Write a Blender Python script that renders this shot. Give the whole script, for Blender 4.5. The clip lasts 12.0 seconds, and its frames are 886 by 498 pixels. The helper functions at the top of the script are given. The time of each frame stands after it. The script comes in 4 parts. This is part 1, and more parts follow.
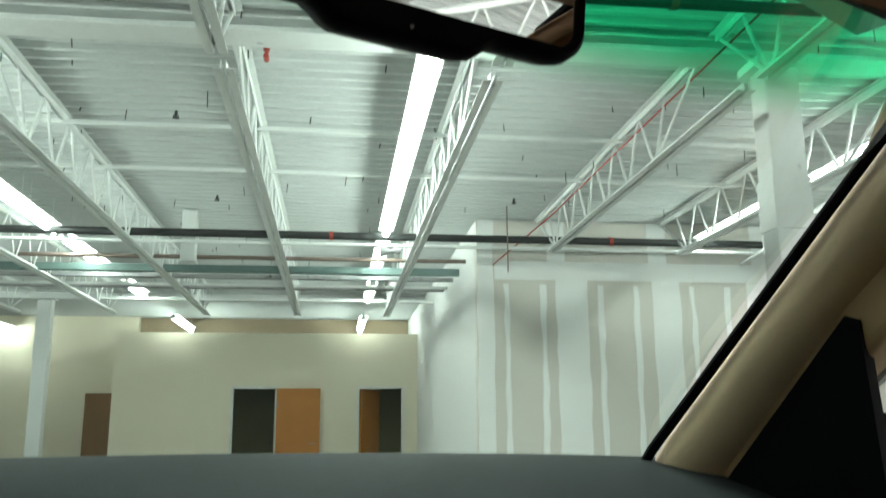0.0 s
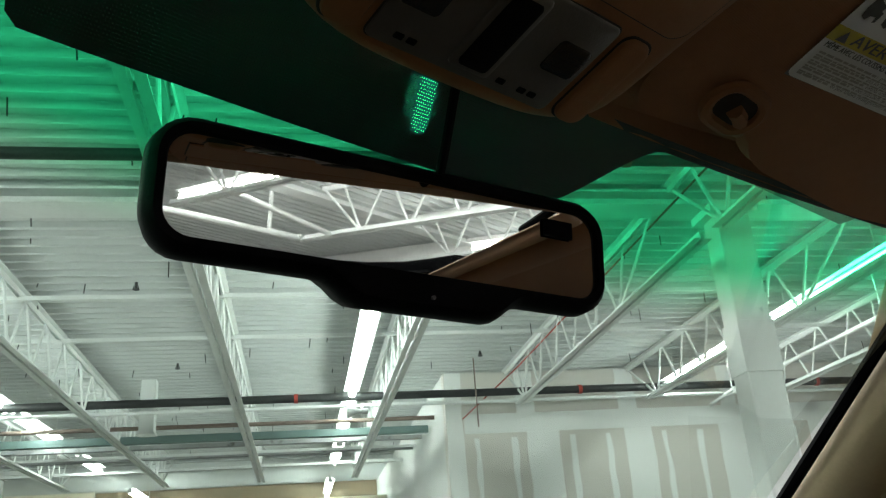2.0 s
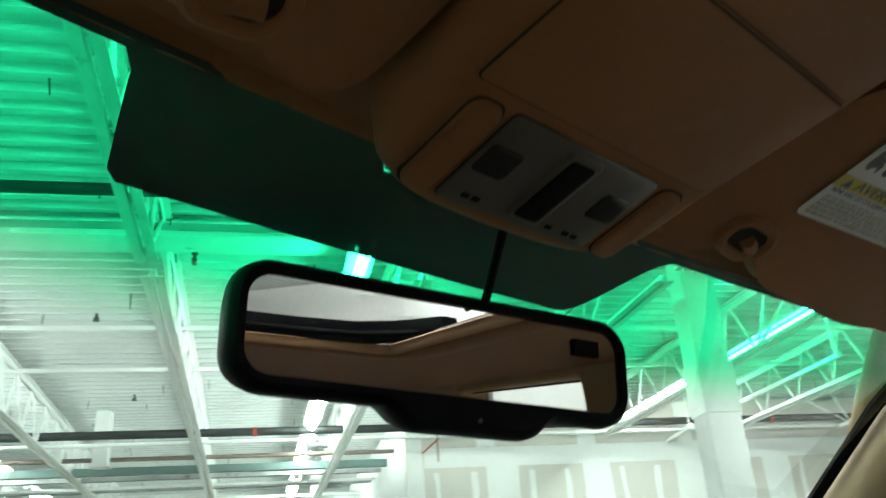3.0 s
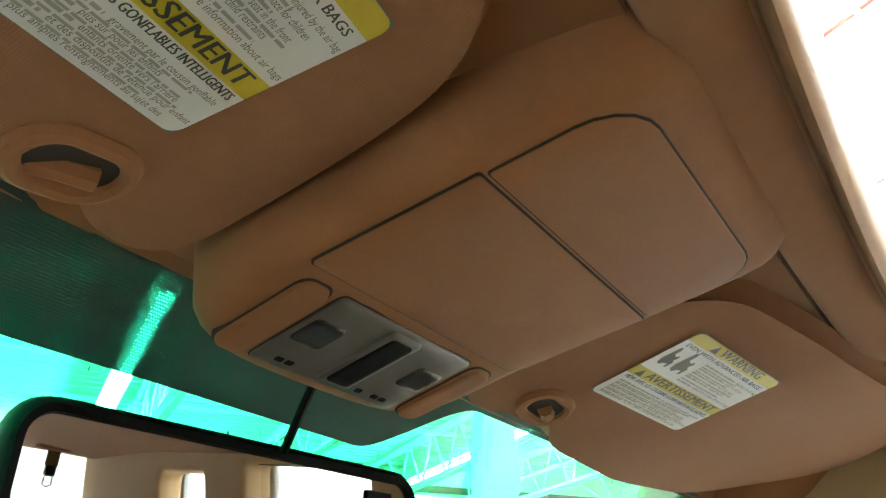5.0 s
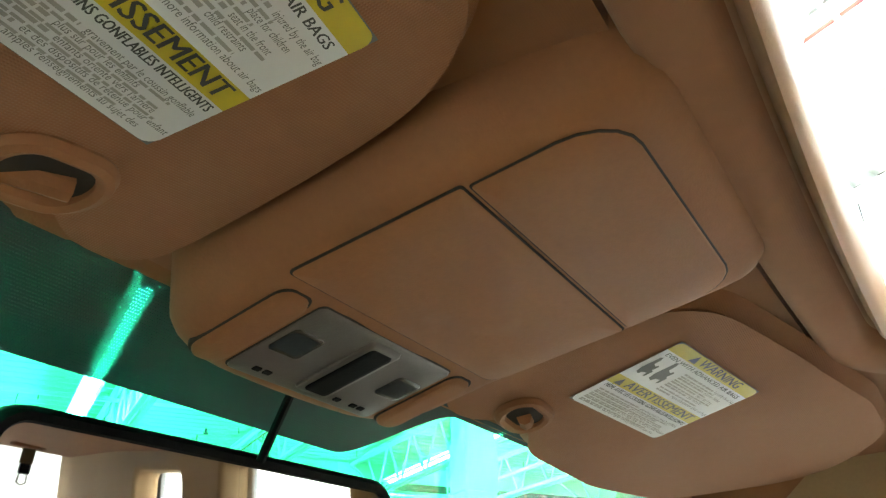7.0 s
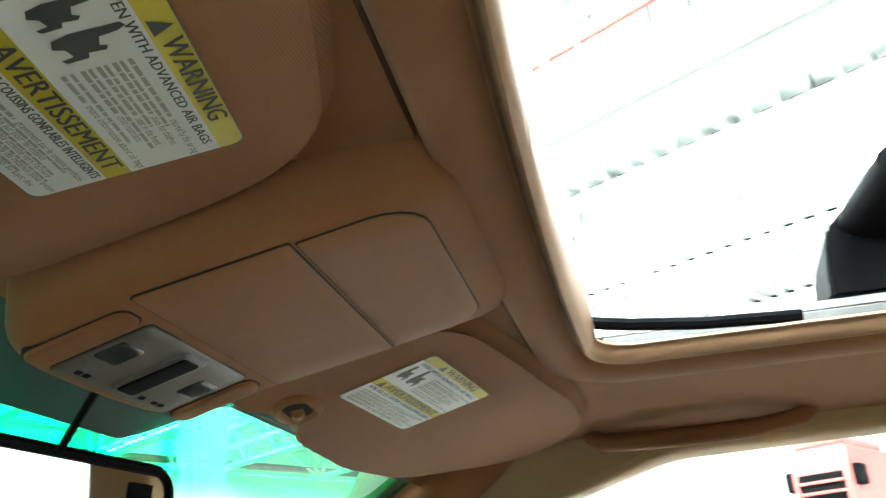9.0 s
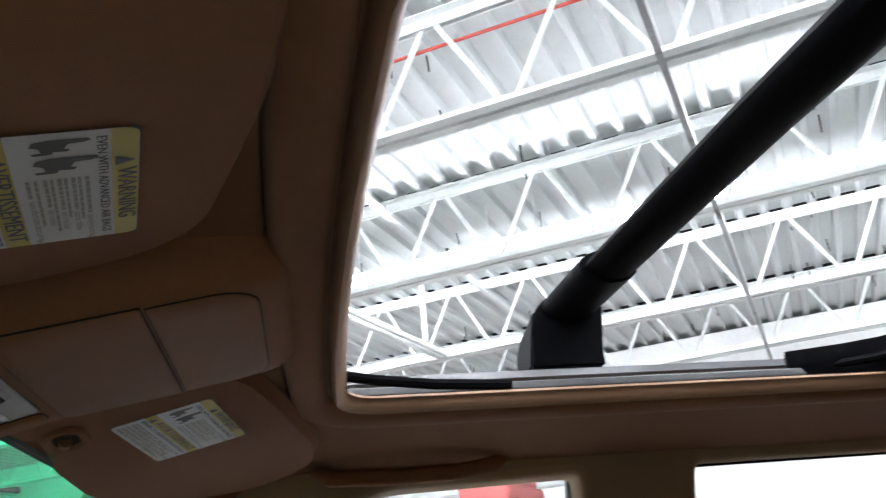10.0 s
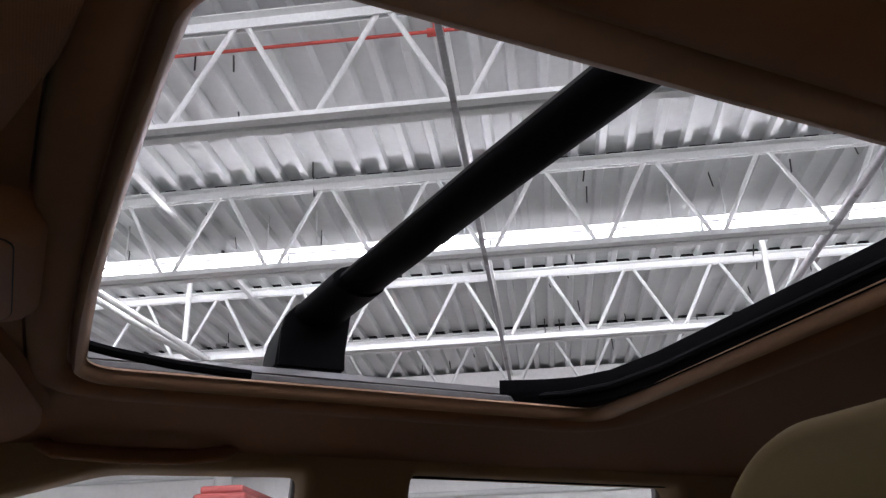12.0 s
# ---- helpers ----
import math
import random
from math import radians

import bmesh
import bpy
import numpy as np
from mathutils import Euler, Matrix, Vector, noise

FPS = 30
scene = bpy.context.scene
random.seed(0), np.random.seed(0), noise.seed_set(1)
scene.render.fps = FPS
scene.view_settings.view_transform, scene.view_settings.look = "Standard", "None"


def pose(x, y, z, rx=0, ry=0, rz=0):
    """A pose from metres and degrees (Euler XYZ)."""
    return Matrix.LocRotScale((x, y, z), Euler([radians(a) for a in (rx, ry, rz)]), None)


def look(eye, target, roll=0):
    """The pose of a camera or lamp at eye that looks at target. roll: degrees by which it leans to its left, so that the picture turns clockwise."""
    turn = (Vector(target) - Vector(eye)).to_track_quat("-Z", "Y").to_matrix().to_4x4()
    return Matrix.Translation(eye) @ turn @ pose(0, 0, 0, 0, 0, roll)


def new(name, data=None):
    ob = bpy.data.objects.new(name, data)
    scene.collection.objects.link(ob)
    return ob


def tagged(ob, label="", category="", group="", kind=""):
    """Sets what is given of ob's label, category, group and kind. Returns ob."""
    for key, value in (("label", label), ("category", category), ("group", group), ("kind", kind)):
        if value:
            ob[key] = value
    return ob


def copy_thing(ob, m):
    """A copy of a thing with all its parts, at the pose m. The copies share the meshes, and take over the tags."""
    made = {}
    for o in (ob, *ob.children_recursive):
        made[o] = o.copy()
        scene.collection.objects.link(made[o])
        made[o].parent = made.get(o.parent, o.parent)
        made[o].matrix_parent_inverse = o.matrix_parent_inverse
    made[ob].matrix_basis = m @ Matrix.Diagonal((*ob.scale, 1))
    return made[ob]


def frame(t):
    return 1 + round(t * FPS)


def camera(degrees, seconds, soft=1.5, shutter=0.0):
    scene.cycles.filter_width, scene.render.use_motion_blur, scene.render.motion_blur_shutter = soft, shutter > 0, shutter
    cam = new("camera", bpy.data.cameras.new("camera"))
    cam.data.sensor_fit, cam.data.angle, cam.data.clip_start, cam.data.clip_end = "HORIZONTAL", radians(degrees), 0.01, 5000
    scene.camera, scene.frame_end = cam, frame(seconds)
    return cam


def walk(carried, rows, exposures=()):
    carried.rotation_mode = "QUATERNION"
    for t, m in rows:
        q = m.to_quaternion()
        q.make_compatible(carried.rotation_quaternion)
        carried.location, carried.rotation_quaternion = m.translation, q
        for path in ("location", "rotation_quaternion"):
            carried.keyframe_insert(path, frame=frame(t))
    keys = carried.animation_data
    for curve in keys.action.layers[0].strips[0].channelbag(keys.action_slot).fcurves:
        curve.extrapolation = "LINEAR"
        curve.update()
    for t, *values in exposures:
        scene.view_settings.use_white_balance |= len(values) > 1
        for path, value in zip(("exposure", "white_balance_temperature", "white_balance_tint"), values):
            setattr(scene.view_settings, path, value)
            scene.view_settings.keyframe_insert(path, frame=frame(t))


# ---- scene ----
CAR_YAW, CAR_SIZE = 32.13, 1.19
cam = camera(54.4, 12.0, soft=1.3, shutter=0.3)
PATH = [
    (0, (-0.2135, 0.0343, 1.1948), (0.0304, 1.9753, 1.6108), -0.35),
    (0.5, (-0.2236, 0.0452, 1.2476), (0.0836, 1.9361, 1.8221), -0.93),
    (1, (-0.2313, 0.0384, 1.2648), (0.1009, 1.8976, 1.9228), -1.84),
    (1.5, (-0.2425, 0.0561, 1.2811), (0.1104, 1.8836, 2.0128), -3.51),
    (2, (-0.2482, 0.0554, 1.2816), (0.0833, 1.8838, 2.0210), -4.15),
    (2.5, (-0.2550, 0.0518, 1.2915), (0.0841, 1.8787, 2.0313), -4.64),
    (3, (-0.3117, 0.0017, 1.3271), (0.1139, 1.7876, 2.1205), -4.30),
    (3.3, (-0.3225, -0.0084, 1.3703), (0.3256, 1.7100, 2.1622), -3.25),
    (3.5, (-0.3296, -0.0184, 1.3860), (0.4075, 1.6474, 2.2117), -4.22),
    (5.5, (-0.3181, -0.0245, 1.3922), (0.5061, 1.5711, 2.2724), -0.85),
    (6, (-0.3167, -0.0249, 1.3962), (0.5073, 1.5741, 2.2704), -0.36),
    (6.5, (-0.3152, -0.0221, 1.3984), (0.5270, 1.5654, 2.2763), -1.05),
    (8.3, (-0.3518, -0.0569, 1.3933), (0.6572, 1.4545, 2.2285), -1.27),
    (8.5, (-0.3564, -0.0665, 1.3951), (0.7587, 1.3804, 2.2095), -2.51),
    (9, (-0.4128, -0.0951, 1.3929), (0.9313, 1.1614, 2.1770), -4.34),
    (9.2, (-0.4460, -0.0913, 1.3870), (1.0225, 1.0318, 2.1500), -5.50),
    (9.5, (-0.4917, -0.1022, 1.3851), (1.0911, 0.8690, 2.1278), -5.27),
    (9.8, (-0.5349, -0.1071, 1.3872), (1.1237, 0.6893, 2.1712), -5.41),
    (10, (-0.5549, -0.1128, 1.3916), (1.1525, 0.5767, 2.1724), -5.19),
    (10.5, (-0.5853, -0.1376, 1.3757), (1.1823, 0.3501, 2.1744), -4.13),
    (11, (-0.6115, -0.1473, 1.3617), (1.1868, 0.1868, 2.1708), -3.21),
    (11.5, (-0.6222, -0.1515, 1.3482), (1.1931, 0.0714, 2.1575), -2.60),
    (12, (-0.6262, -0.1620, 1.3378), (1.1957, 0.0394, 2.1380), -1.89),
]
walk(cam, [(t, look(eye, target, roll)) for t, eye, target, roll in PATH],
     exposures=[(0.0, -0.15, 6750, 10), (0.5, -0.65, 6750, 13), (1.5, -0.45, 6750, 13), (2.5, 0.0, 6700, 12), (3.0, 0.6, 6600, 8), (3.3, 1.1, 6600, 2), (3.5, 1.7, 6600, -2), (3.7, 2.4, 6650, 7), (5.5, 2.60, 6780, 11),
                (6.5, 2.58, 6700, 11), (8.6, 2.72, 6700, 7), (9.0, 2.3, 6350, 6), (9.5, 1.25, 6250, 14), (10.0, 0.5, 6200, 24), (10.6, -0.15, 6350, 32), (12.0, -0.75, 6450, 34)])

world = bpy.data.worlds.new("world")
world.use_nodes = True
world.node_tree.nodes["Background"].inputs[0].default_value = (0.9, 1.0, 0.97, 1)
world.node_tree.nodes["Background"].inputs[1].default_value = 0.02
scene.world = world
TUBE = 52.0

# ---------------------------------------------------------------- materials
def material(name, color, rough=0.6, metal=0.0, var=0.15, scale=6.0, fine=60.0, bump=0.1, bump_scale=200.0, dirt=None, spec=0.5, sheen=0.0):
    m = bpy.data.materials.new(name)
    m.use_nodes = True
    nt = m.node_tree
    n, l = nt.nodes, nt.links
    b = n["Principled BSDF"]
    b.inputs["Roughness"].default_value, b.inputs["Metallic"].default_value = rough, metal
    b.inputs["Specular IOR Level"].default_value = spec
    b.inputs["Sheen Weight"].default_value = sheen
    tc = n.new("ShaderNodeTexCoord")
    big = n.new("ShaderNodeTexNoise")
    big.inputs["Scale"].default_value, big.inputs["Detail"].default_value = scale, 6
    small = n.new("ShaderNodeTexNoise")
    small.inputs["Scale"].default_value, small.inputs["Detail"].default_value = fine, 3
    l.new(tc.outputs["Object"], big.inputs["Vector"])
    l.new(tc.outputs["Object"], small.inputs["Vector"])
    add = n.new("ShaderNodeMath")
    add.operation = "ADD"
    l.new(big.outputs["Fac"], add.inputs[0])
    l.new(small.outputs["Fac"], add.inputs[1])
    ramp = n.new("ShaderNodeMapRange")
    ramp.inputs["From Min"].default_value, ramp.inputs["From Max"].default_value = 0.6, 1.4
    ramp.inputs["To Min"].default_value, ramp.inputs["To Max"].default_value = 1 - var, 1 + var
    l.new(add.outputs[0], ramp.inputs["Value"])
    mul = n.new("ShaderNodeVectorMath")
    mul.operation = "SCALE"
    mul.inputs[0].default_value = color
    l.new(ramp.outputs[0], mul.inputs["Scale"])
    out = mul.outputs[0]
    if dirt:
        mix = n.new("ShaderNodeMix")
        mix.data_type = "RGBA"
        spots = n.new("ShaderNodeTexNoise")
        spots.inputs["Scale"].default_value, spots.inputs["Detail"].default_value = dirt[1], 8
        l.new(tc.outputs["Object"], spots.inputs["Vector"])
        step = n.new("ShaderNodeMapRange")
        step.inputs["From Min"].default_value, step.inputs["From Max"].default_value = dirt[2], dirt[2] + 0.12
        l.new(spots.outputs["Fac"], step.inputs["Value"])
        l.new(step.outputs[0], mix.inputs["Factor"])
        l.new(out, mix.inputs["A"])
        mix.inputs["B"].default_value = (*dirt[0], 1)
        out = mix.outputs["Result"]
    l.new(out, b.inputs["Base Color"])
    if bump:
        tex = n.new("ShaderNodeTexNoise")
        tex.inputs["Scale"].default_value = bump_scale
        l.new(tc.outputs["Object"], tex.inputs["Vector"])
        bp = n.new("ShaderNodeBump")
        bp.inputs["Strength"].default_value, bp.inputs["Distance"].default_value = bump, 0.002
        l.new(tex.outputs["Fac"], bp.inputs["Height"])
        l.new(bp.outputs[0], b.inputs["Normal"])
    return m

def woven(m, size, strength):
    """A fine cloth weave as relief, size metres a thread."""
    n, l = m.node_tree.nodes, m.node_tree.links
    tc = n.new("ShaderNodeTexCoord")
    w1, w2 = n.new("ShaderNodeTexWave"), n.new("ShaderNodeTexWave")
    for wv, ax in ((w1, "X"), (w2, "Y")):
        wv.bands_direction = ax
        wv.inputs["Scale"].default_value = 0.314 / size
        l.new(tc.outputs["Object"], wv.inputs["Vector"])
    mx = n.new("ShaderNodeMath")
    mx.operation = "MULTIPLY"
    l.new(w1.outputs["Fac"], mx.inputs[0])
    l.new(w2.outputs["Fac"], mx.inputs[1])
    bp = n.new("ShaderNodeBump")
    bp.inputs["Strength"].default_value, bp.inputs["Distance"].default_value = strength, 0.0012
    l.new(mx.outputs[0], bp.inputs["Height"])
    l.new(bp.outputs[0], n["Principled BSDF"].inputs["Normal"])
    return m

def glowing(name, color, strength):
    m = bpy.data.materials.new(name)
    m.use_nodes = True
    b = m.node_tree.nodes["Principled BSDF"]
    b.inputs["Base Color"].default_value = (0.8, 0.8, 0.8, 1)
    b.inputs["Emission Color"].default_value = (*color, 1)
    b.inputs["Emission Strength"].default_value = strength
    return m

def clear(name, tint, gloss=0.05, band=None):
    """Thin glass: see-through with a slight mirror; band: (tint, z of full tint, z of none) of a shade band, in the car's own metres."""
    m = bpy.data.materials.new(name)
    m.use_nodes = True
    n, l = m.node_tree.nodes, m.node_tree.links
    n.remove(n["Principled BSDF"])
    tr, gl, mix = n.new("ShaderNodeBsdfTransparent"), n.new("ShaderNodeBsdfGlossy"), n.new("ShaderNodeMixShader")
    gl.inputs["Roughness"].default_value = 0.02
    tr.inputs["Color"].default_value = (*tint, 1)
    fr = n.new("ShaderNodeFresnel")
    fr.inputs["IOR"].default_value = 1.45
    k = n.new("ShaderNodeMath")
    k.operation = "MULTIPLY"
    k.inputs[1].default_value = gloss
    l.new(fr.outputs[0], k.inputs[0])
    l.new(k.outputs[0], mix.inputs[0])
    l.new(tr.outputs[0], mix.inputs[1])
    l.new(gl.outputs[0], mix.inputs[2])
    l.new(mix.outputs[0], n["Material Output"].inputs[0])
    if band:
        tc, sp, mr, cm = n.new("ShaderNodeTexCoord"), n.new("ShaderNodeSeparateXYZ"), n.new("ShaderNodeMapRange"), n.new("ShaderNodeMix")
        mr.interpolation_type = "SMOOTHSTEP"
        cm.data_type = "RGBA"
        l.new(tc.outputs["Object"], sp.inputs[0])
        l.new(sp.outputs["Z"], mr.inputs["Value"])
        mr.inputs["From Min"].default_value, mr.inputs["From Max"].default_value = band[2], band[1]
        l.new(mr.outputs[0], cm.inputs["Factor"])
        cm.inputs["A"].default_value, cm.inputs["B"].default_value = (*tint, 1), (*band[0], 1)
        l.new(cm.outputs["Result"], tr.inputs["Color"])
    return m

BEIGE = (0.240, 0.104, 0.045)
M = dict(
    headliner=woven(material("headliner_cloth", (0.240, 0.107, 0.049), 0.95, var=0.07, scale=4, fine=90, bump=0, spec=0.2, sheen=0.1), 0.0011, 0.08),
    trim=material("beige_plastic", BEIGE, 0.68, var=0.06, scale=9, fine=300, bump=0.12, bump_scale=900, spec=0.22),
    rim=material("rim_vinyl", (0.330, 0.190, 0.112), 0.42, var=0.05, scale=9, fine=300, bump=0.06, bump_scale=900, spec=0.4),
    post=material("pillar_trim_plastic", (0.36, 0.235, 0.130), 0.6, var=0.06, scale=7, fine=300, bump=0.1, bump_scale=900, spec=0.3),
    # Paler than the trim: light on the windshield posts is put into this colour.
    pillar=material("lightened_pillar_plastic", (0.58, 0.44, 0.285), 0.5, var=0.06, scale=7, fine=300, bump=0.1, bump_scale=900, spec=0.35),
    visor=woven(material("visor_cloth", (0.244, 0.106, 0.047), 0.9, var=0.07, scale=6, fine=120, bump=0, spec=0.2, sheen=0.1), 0.0012, 0.25),
    door=material("console_lid_plastic", (0.246, 0.106, 0.045), 0.6, var=0.07, scale=12, fine=300, bump=0.1, bump_scale=1000, spec=0.2, dirt=((0.28, 0.14, 0.075), 14, 0.66)),
    black=material("black_plastic", (0.003, 0.003, 0.004), 0.6, spec=0.06, var=0.3, scale=10, fine=200, bump=0.1, bump_scale=800),
    rubber=material("black_rubber", (0.0035, 0.0035, 0.0045), 0.75, spec=0.04, var=0.3, scale=8, fine=150, bump=0.1, bump_scale=400),
    gap=material("dark_gap", (0.02, 0.014, 0.01), 0.9, var=0.2, bump=0),
    dash=material("dark_dashboard_plastic", (0.022, 0.028, 0.030), 0.7, spec=0.2, var=0.2, scale=5, fine=200, bump=0.25, bump_scale=700),
    grey=material("grey_switch_plastic", (0.072, 0.060, 0.056), 0.38, var=0.1, scale=30, fine=400, bump=0.08, bump_scale=900),
    lens=material("smoked_lamp_lens", (0.016, 0.013, 0.012), 0.2, var=0.25, scale=40, fine=400, bump=0.1, bump_scale=600),
    # Unseen carpet; its tan tone is there to bounce light onto the headliner.
    carpet=material("tan_bounce_carpet", (0.30, 0.215, 0.125), 0.95, var=0.15, scale=8, fine=200, bump=0.3, bump_scale=500, spec=0.1),
    leather=material("beige_leather", (0.105, 0.070, 0.026), 0.7, spec=0.12, var=0.05, scale=8, fine=200, bump=0.04, bump_scale=700),
    silver=material("worn_aluminium", (0.36, 0.345, 0.32), 0.5, 0.3, var=0.25, scale=20, fine=200, bump=0.2, bump_scale=300, dirt=((0.08, 0.07, 0.06), 25, 0.58)),
    steel_grey=material("grey_painted_metal", (0.14, 0.14, 0.143), 0.4, 0.3, var=0.15, scale=15, fine=150, bump=0.1),
    paint=material("car_paint", (0.30, 0.30, 0.31), 0.25, 0.3, var=0.05, bump=0),
    sticker_white=material("white_sticker", (0.60, 0.60, 0.62), 0.45, var=0.04, bump=0),
    sticker_yellow=material("yellow_sticker", (0.46, 0.36, 0.004), 0.45, var=0.05, bump=0),
    ink=material("black_ink", (0.03, 0.03, 0.03), 0.5, var=0.2, bump=0),
    ink_pale=material("pale_grey_ink", (0.30, 0.29, 0.275), 0.5, var=0.2, bump=0),
    ink_grey=material("grey_ink", (0.11, 0.105, 0.10), 0.5, var=0.2, bump=0),
    glass=clear("window_glass", (0.93, 0.95, 0.94), 0.5),
    privacy=clear("privacy_glass", (0.90, 0.92, 0.91), 0.5),
    roofglass=clear("dark_roof_glass", (0.10, 0.12, 0.11), 1.0),
    windshield=clear("windshield_glass", (0.80, 0.90, 0.85), 0.15, ((0.02, 0.80, 0.36), 1.474, 1.438)),
    mirror=None,
    deck=material("white_painted_steel_deck", (0.60, 0.625, 0.62), 0.55, var=0.06, scale=1.2, fine=25, bump=0.05, dirt=((0.46, 0.48, 0.48), 2.2, 0.66)),
    steel=material("white_painted_steel", (0.70, 0.72, 0.71), 0.5, var=0.10, scale=4, fine=60, bump=0.08, bump_scale=120, dirt=((0.30, 0.31, 0.31), 9, 0.68)),
    # Near-black colour that stands for the shade in the deck flutes.
    flute_shade=material("deck_flute_shade", (0.010, 0.010, 0.011), 0.8, 0.0, spec=0.1, var=0.3, scale=5, fine=40, bump=0.05),
    grey_steel=material("grey_primed_steel", (0.32, 0.325, 0.33), 0.55, 0.1, var=0.2, scale=6, fine=60, bump=0.1, dirt=((0.12, 0.11, 0.10), 9, 0.6)),
    teal=material("grey_green_steel", (0.13, 0.20, 0.19), 0.5, var=0.12, scale=3, fine=50, bump=0.08),
    blackpipe=material("black_steel_pipe", (0.03, 0.032, 0.033), 0.45, 0.2, var=0.25, scale=6, fine=80, bump=0.1),
    redpipe=material("red_sprinkler_pipe", (0.40, 0.045, 0.03), 0.45, var=0.15, scale=7, fine=80, bump=0.1),
    brownpipe=material("rusty_pipe", (0.22, 0.165, 0.14), 0.6, var=0.25, scale=8, fine=80, bump=0.1),
    floor=material("concrete_floor", (0.40, 0.39, 0.37), 0.4, var=0.16, scale=0.8, fine=12, bump=0.1, bump_scale=60, dirt=((0.28, 0.27, 0.255), 1.4, 0.6)),
    board=material("bare_drywall", (0.66, 0.63, 0.59), 0.9, var=0.07, scale=1.3, fine=20, bump=0.06, bump_scale=80),
    mud=material("joint_compound", (0.86, 0.87, 0.86), 0.85, var=0.06, scale=2.0, fine=20, bump=0.12, bump_scale=40),
    cream=material("cream_wall_paint", (0.80, 0.74, 0.60), 0.8, var=0.05, scale=0.9, fine=15, bump=0.05, bump_scale=90),
    tan_board=material("tan_board", (0.27, 0.21, 0.14), 0.85, var=0.15, scale=1.5, fine=15, bump=0.05),
    dim=material("grey_wall_paint", (0.30, 0.30, 0.29), 0.85, var=0.06, scale=0.9, fine=15, bump=0.06, bump_scale=70),
    white=material("white_wall_paint", (0.72, 0.73, 0.72), 0.8, var=0.06, scale=0.9, fine=15, bump=0.06, bump_scale=70),
    block=material("painted_block", (0.84, 0.84, 0.83), 0.8, var=0.08, scale=1.0, fine=25, bump=0.2, bump_scale=60),
    orange_wood=material("orange_wood_door", (0.52, 0.20, 0.035), 0.45, var=0.15, scale=3, fine=30, bump=0.08),
    brown_wood=material("brown_wood_door", (0.24, 0.12, 0.05), 0.5, var=0.15, scale=3, fine=30, bump=0.08),
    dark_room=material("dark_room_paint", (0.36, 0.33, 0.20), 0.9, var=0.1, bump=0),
    machine_red=material("faded_red_machine_paint", (0.48, 0.10, 0.09), 0.45, var=0.14, scale=5, fine=40, bump=0.08),
    tube=glowing("fluorescent_tube", (0.90, 1.0, 0.97), TUBE),
)
mm = bpy.data.materials.new("mirror_silver")
mm.use_nodes = True
pb = mm.node_tree.nodes["Principled BSDF"]
pb.inputs["Metallic"].default_value, pb.inputs["Roughness"].default_value = 1.0, 0.015
pb.inputs["Base Color"].default_value = (0.90, 0.90, 0.88, 1)
M["mirror"] = mm

def frit_material():
    """Black ceramic dots printed so close that a little green light comes through between them."""
    m = bpy.data.materials.new("windshield_dot_print")
    m.use_nodes = True
    n, l = m.node_tree.nodes, m.node_tree.links
    b = n["Principled BSDF"]
    b.inputs["Base Color"].default_value = (0.004, 0.016, 0.015, 1)
    b.inputs["Roughness"].default_value = 0.6
    tc = n.new("ShaderNodeTexCoord")
    vor = n.new("ShaderNodeTexVoronoi")
    vor.inputs["Scale"].default_value, vor.inputs["Randomness"].default_value = 620, 0.0
    l.new(tc.outputs["UV"], vor.inputs["Vector"])
    cmp_ = n.new("ShaderNodeMath")
    cmp_.operation = "GREATER_THAN"
    cmp_.inputs[1].default_value = 0.60
    l.new(vor.outputs["Distance"], cmp_.inputs[0])
    tr, mix = n.new("ShaderNodeBsdfTransparent"), n.new("ShaderNodeMixShader")
    tr.inputs["Color"].default_value = (0.08, 0.21, 0.22, 1)
    l.new(cmp_.outputs[0], mix.inputs[0])
    l.new(b.outputs[0], mix.inputs[1])
    l.new(tr.outputs[0], mix.inputs[2])
    l.new(mix.outputs[0], n["Material Output"].inputs[0])
    return m
M["frit"] = frit_material()

# ---------------------------------------------------------------- mesh helpers
def part(name, bm, mat, parent=None, label="", smooth=False):
    me = bpy.data.meshes.new(name)
    bmesh.ops.recalc_face_normals(bm, faces=bm.faces)
    if smooth:
        for f in bm.faces:
            f.smooth = True
        for e in bm.edges:
            if len(e.link_faces) == 2 and e.calc_face_angle(0) > 0.7:
                e.smooth = False
    bm.to_mesh(me)
    bm.free()
    me.materials.append(M[mat])
    ob = new(name, me)
    if parent:
        ob.parent = parent
    if label:
        ob["label"] = label
    return ob

def same_mesh(name, ob, m, parent=None):
    o = new(name, ob.data)
    o.parent = parent
    o.matrix_local = m
    return o

def thing(name, label, category, m=Matrix(), group="", kind=""):
    ob = new(name)
    ob.empty_display_size = 0.1
    ob.matrix_world = m
    return tagged(ob, label, category, group, kind)

def box(x0, x1, y0, y1, z0, z1, bevel=0.0, seg=2, bm=None):
    b = bm or bmesh.new()
    vs = [b.verts.new(p) for p in ((x0, y0, z0), (x1, y0, z0), (x1, y1, z0), (x0, y1, z0), (x0, y0, z1), (x1, y0, z1), (x1, y1, z1), (x0, y1, z1))]
    fs = [b.faces.new([vs[i] for i in q]) for q in ((3, 2, 1, 0), (4, 5, 6, 7), (0, 1, 5, 4), (1, 2, 6, 5), (2, 3, 7, 6), (3, 0, 4, 7))]
    if bevel:
        es = {e for f in fs for e in f.edges}
        bmesh.ops.bevel(b, geom=list(es), offset=bevel, segments=seg, profile=0.5, affect="EDGES")
    return b

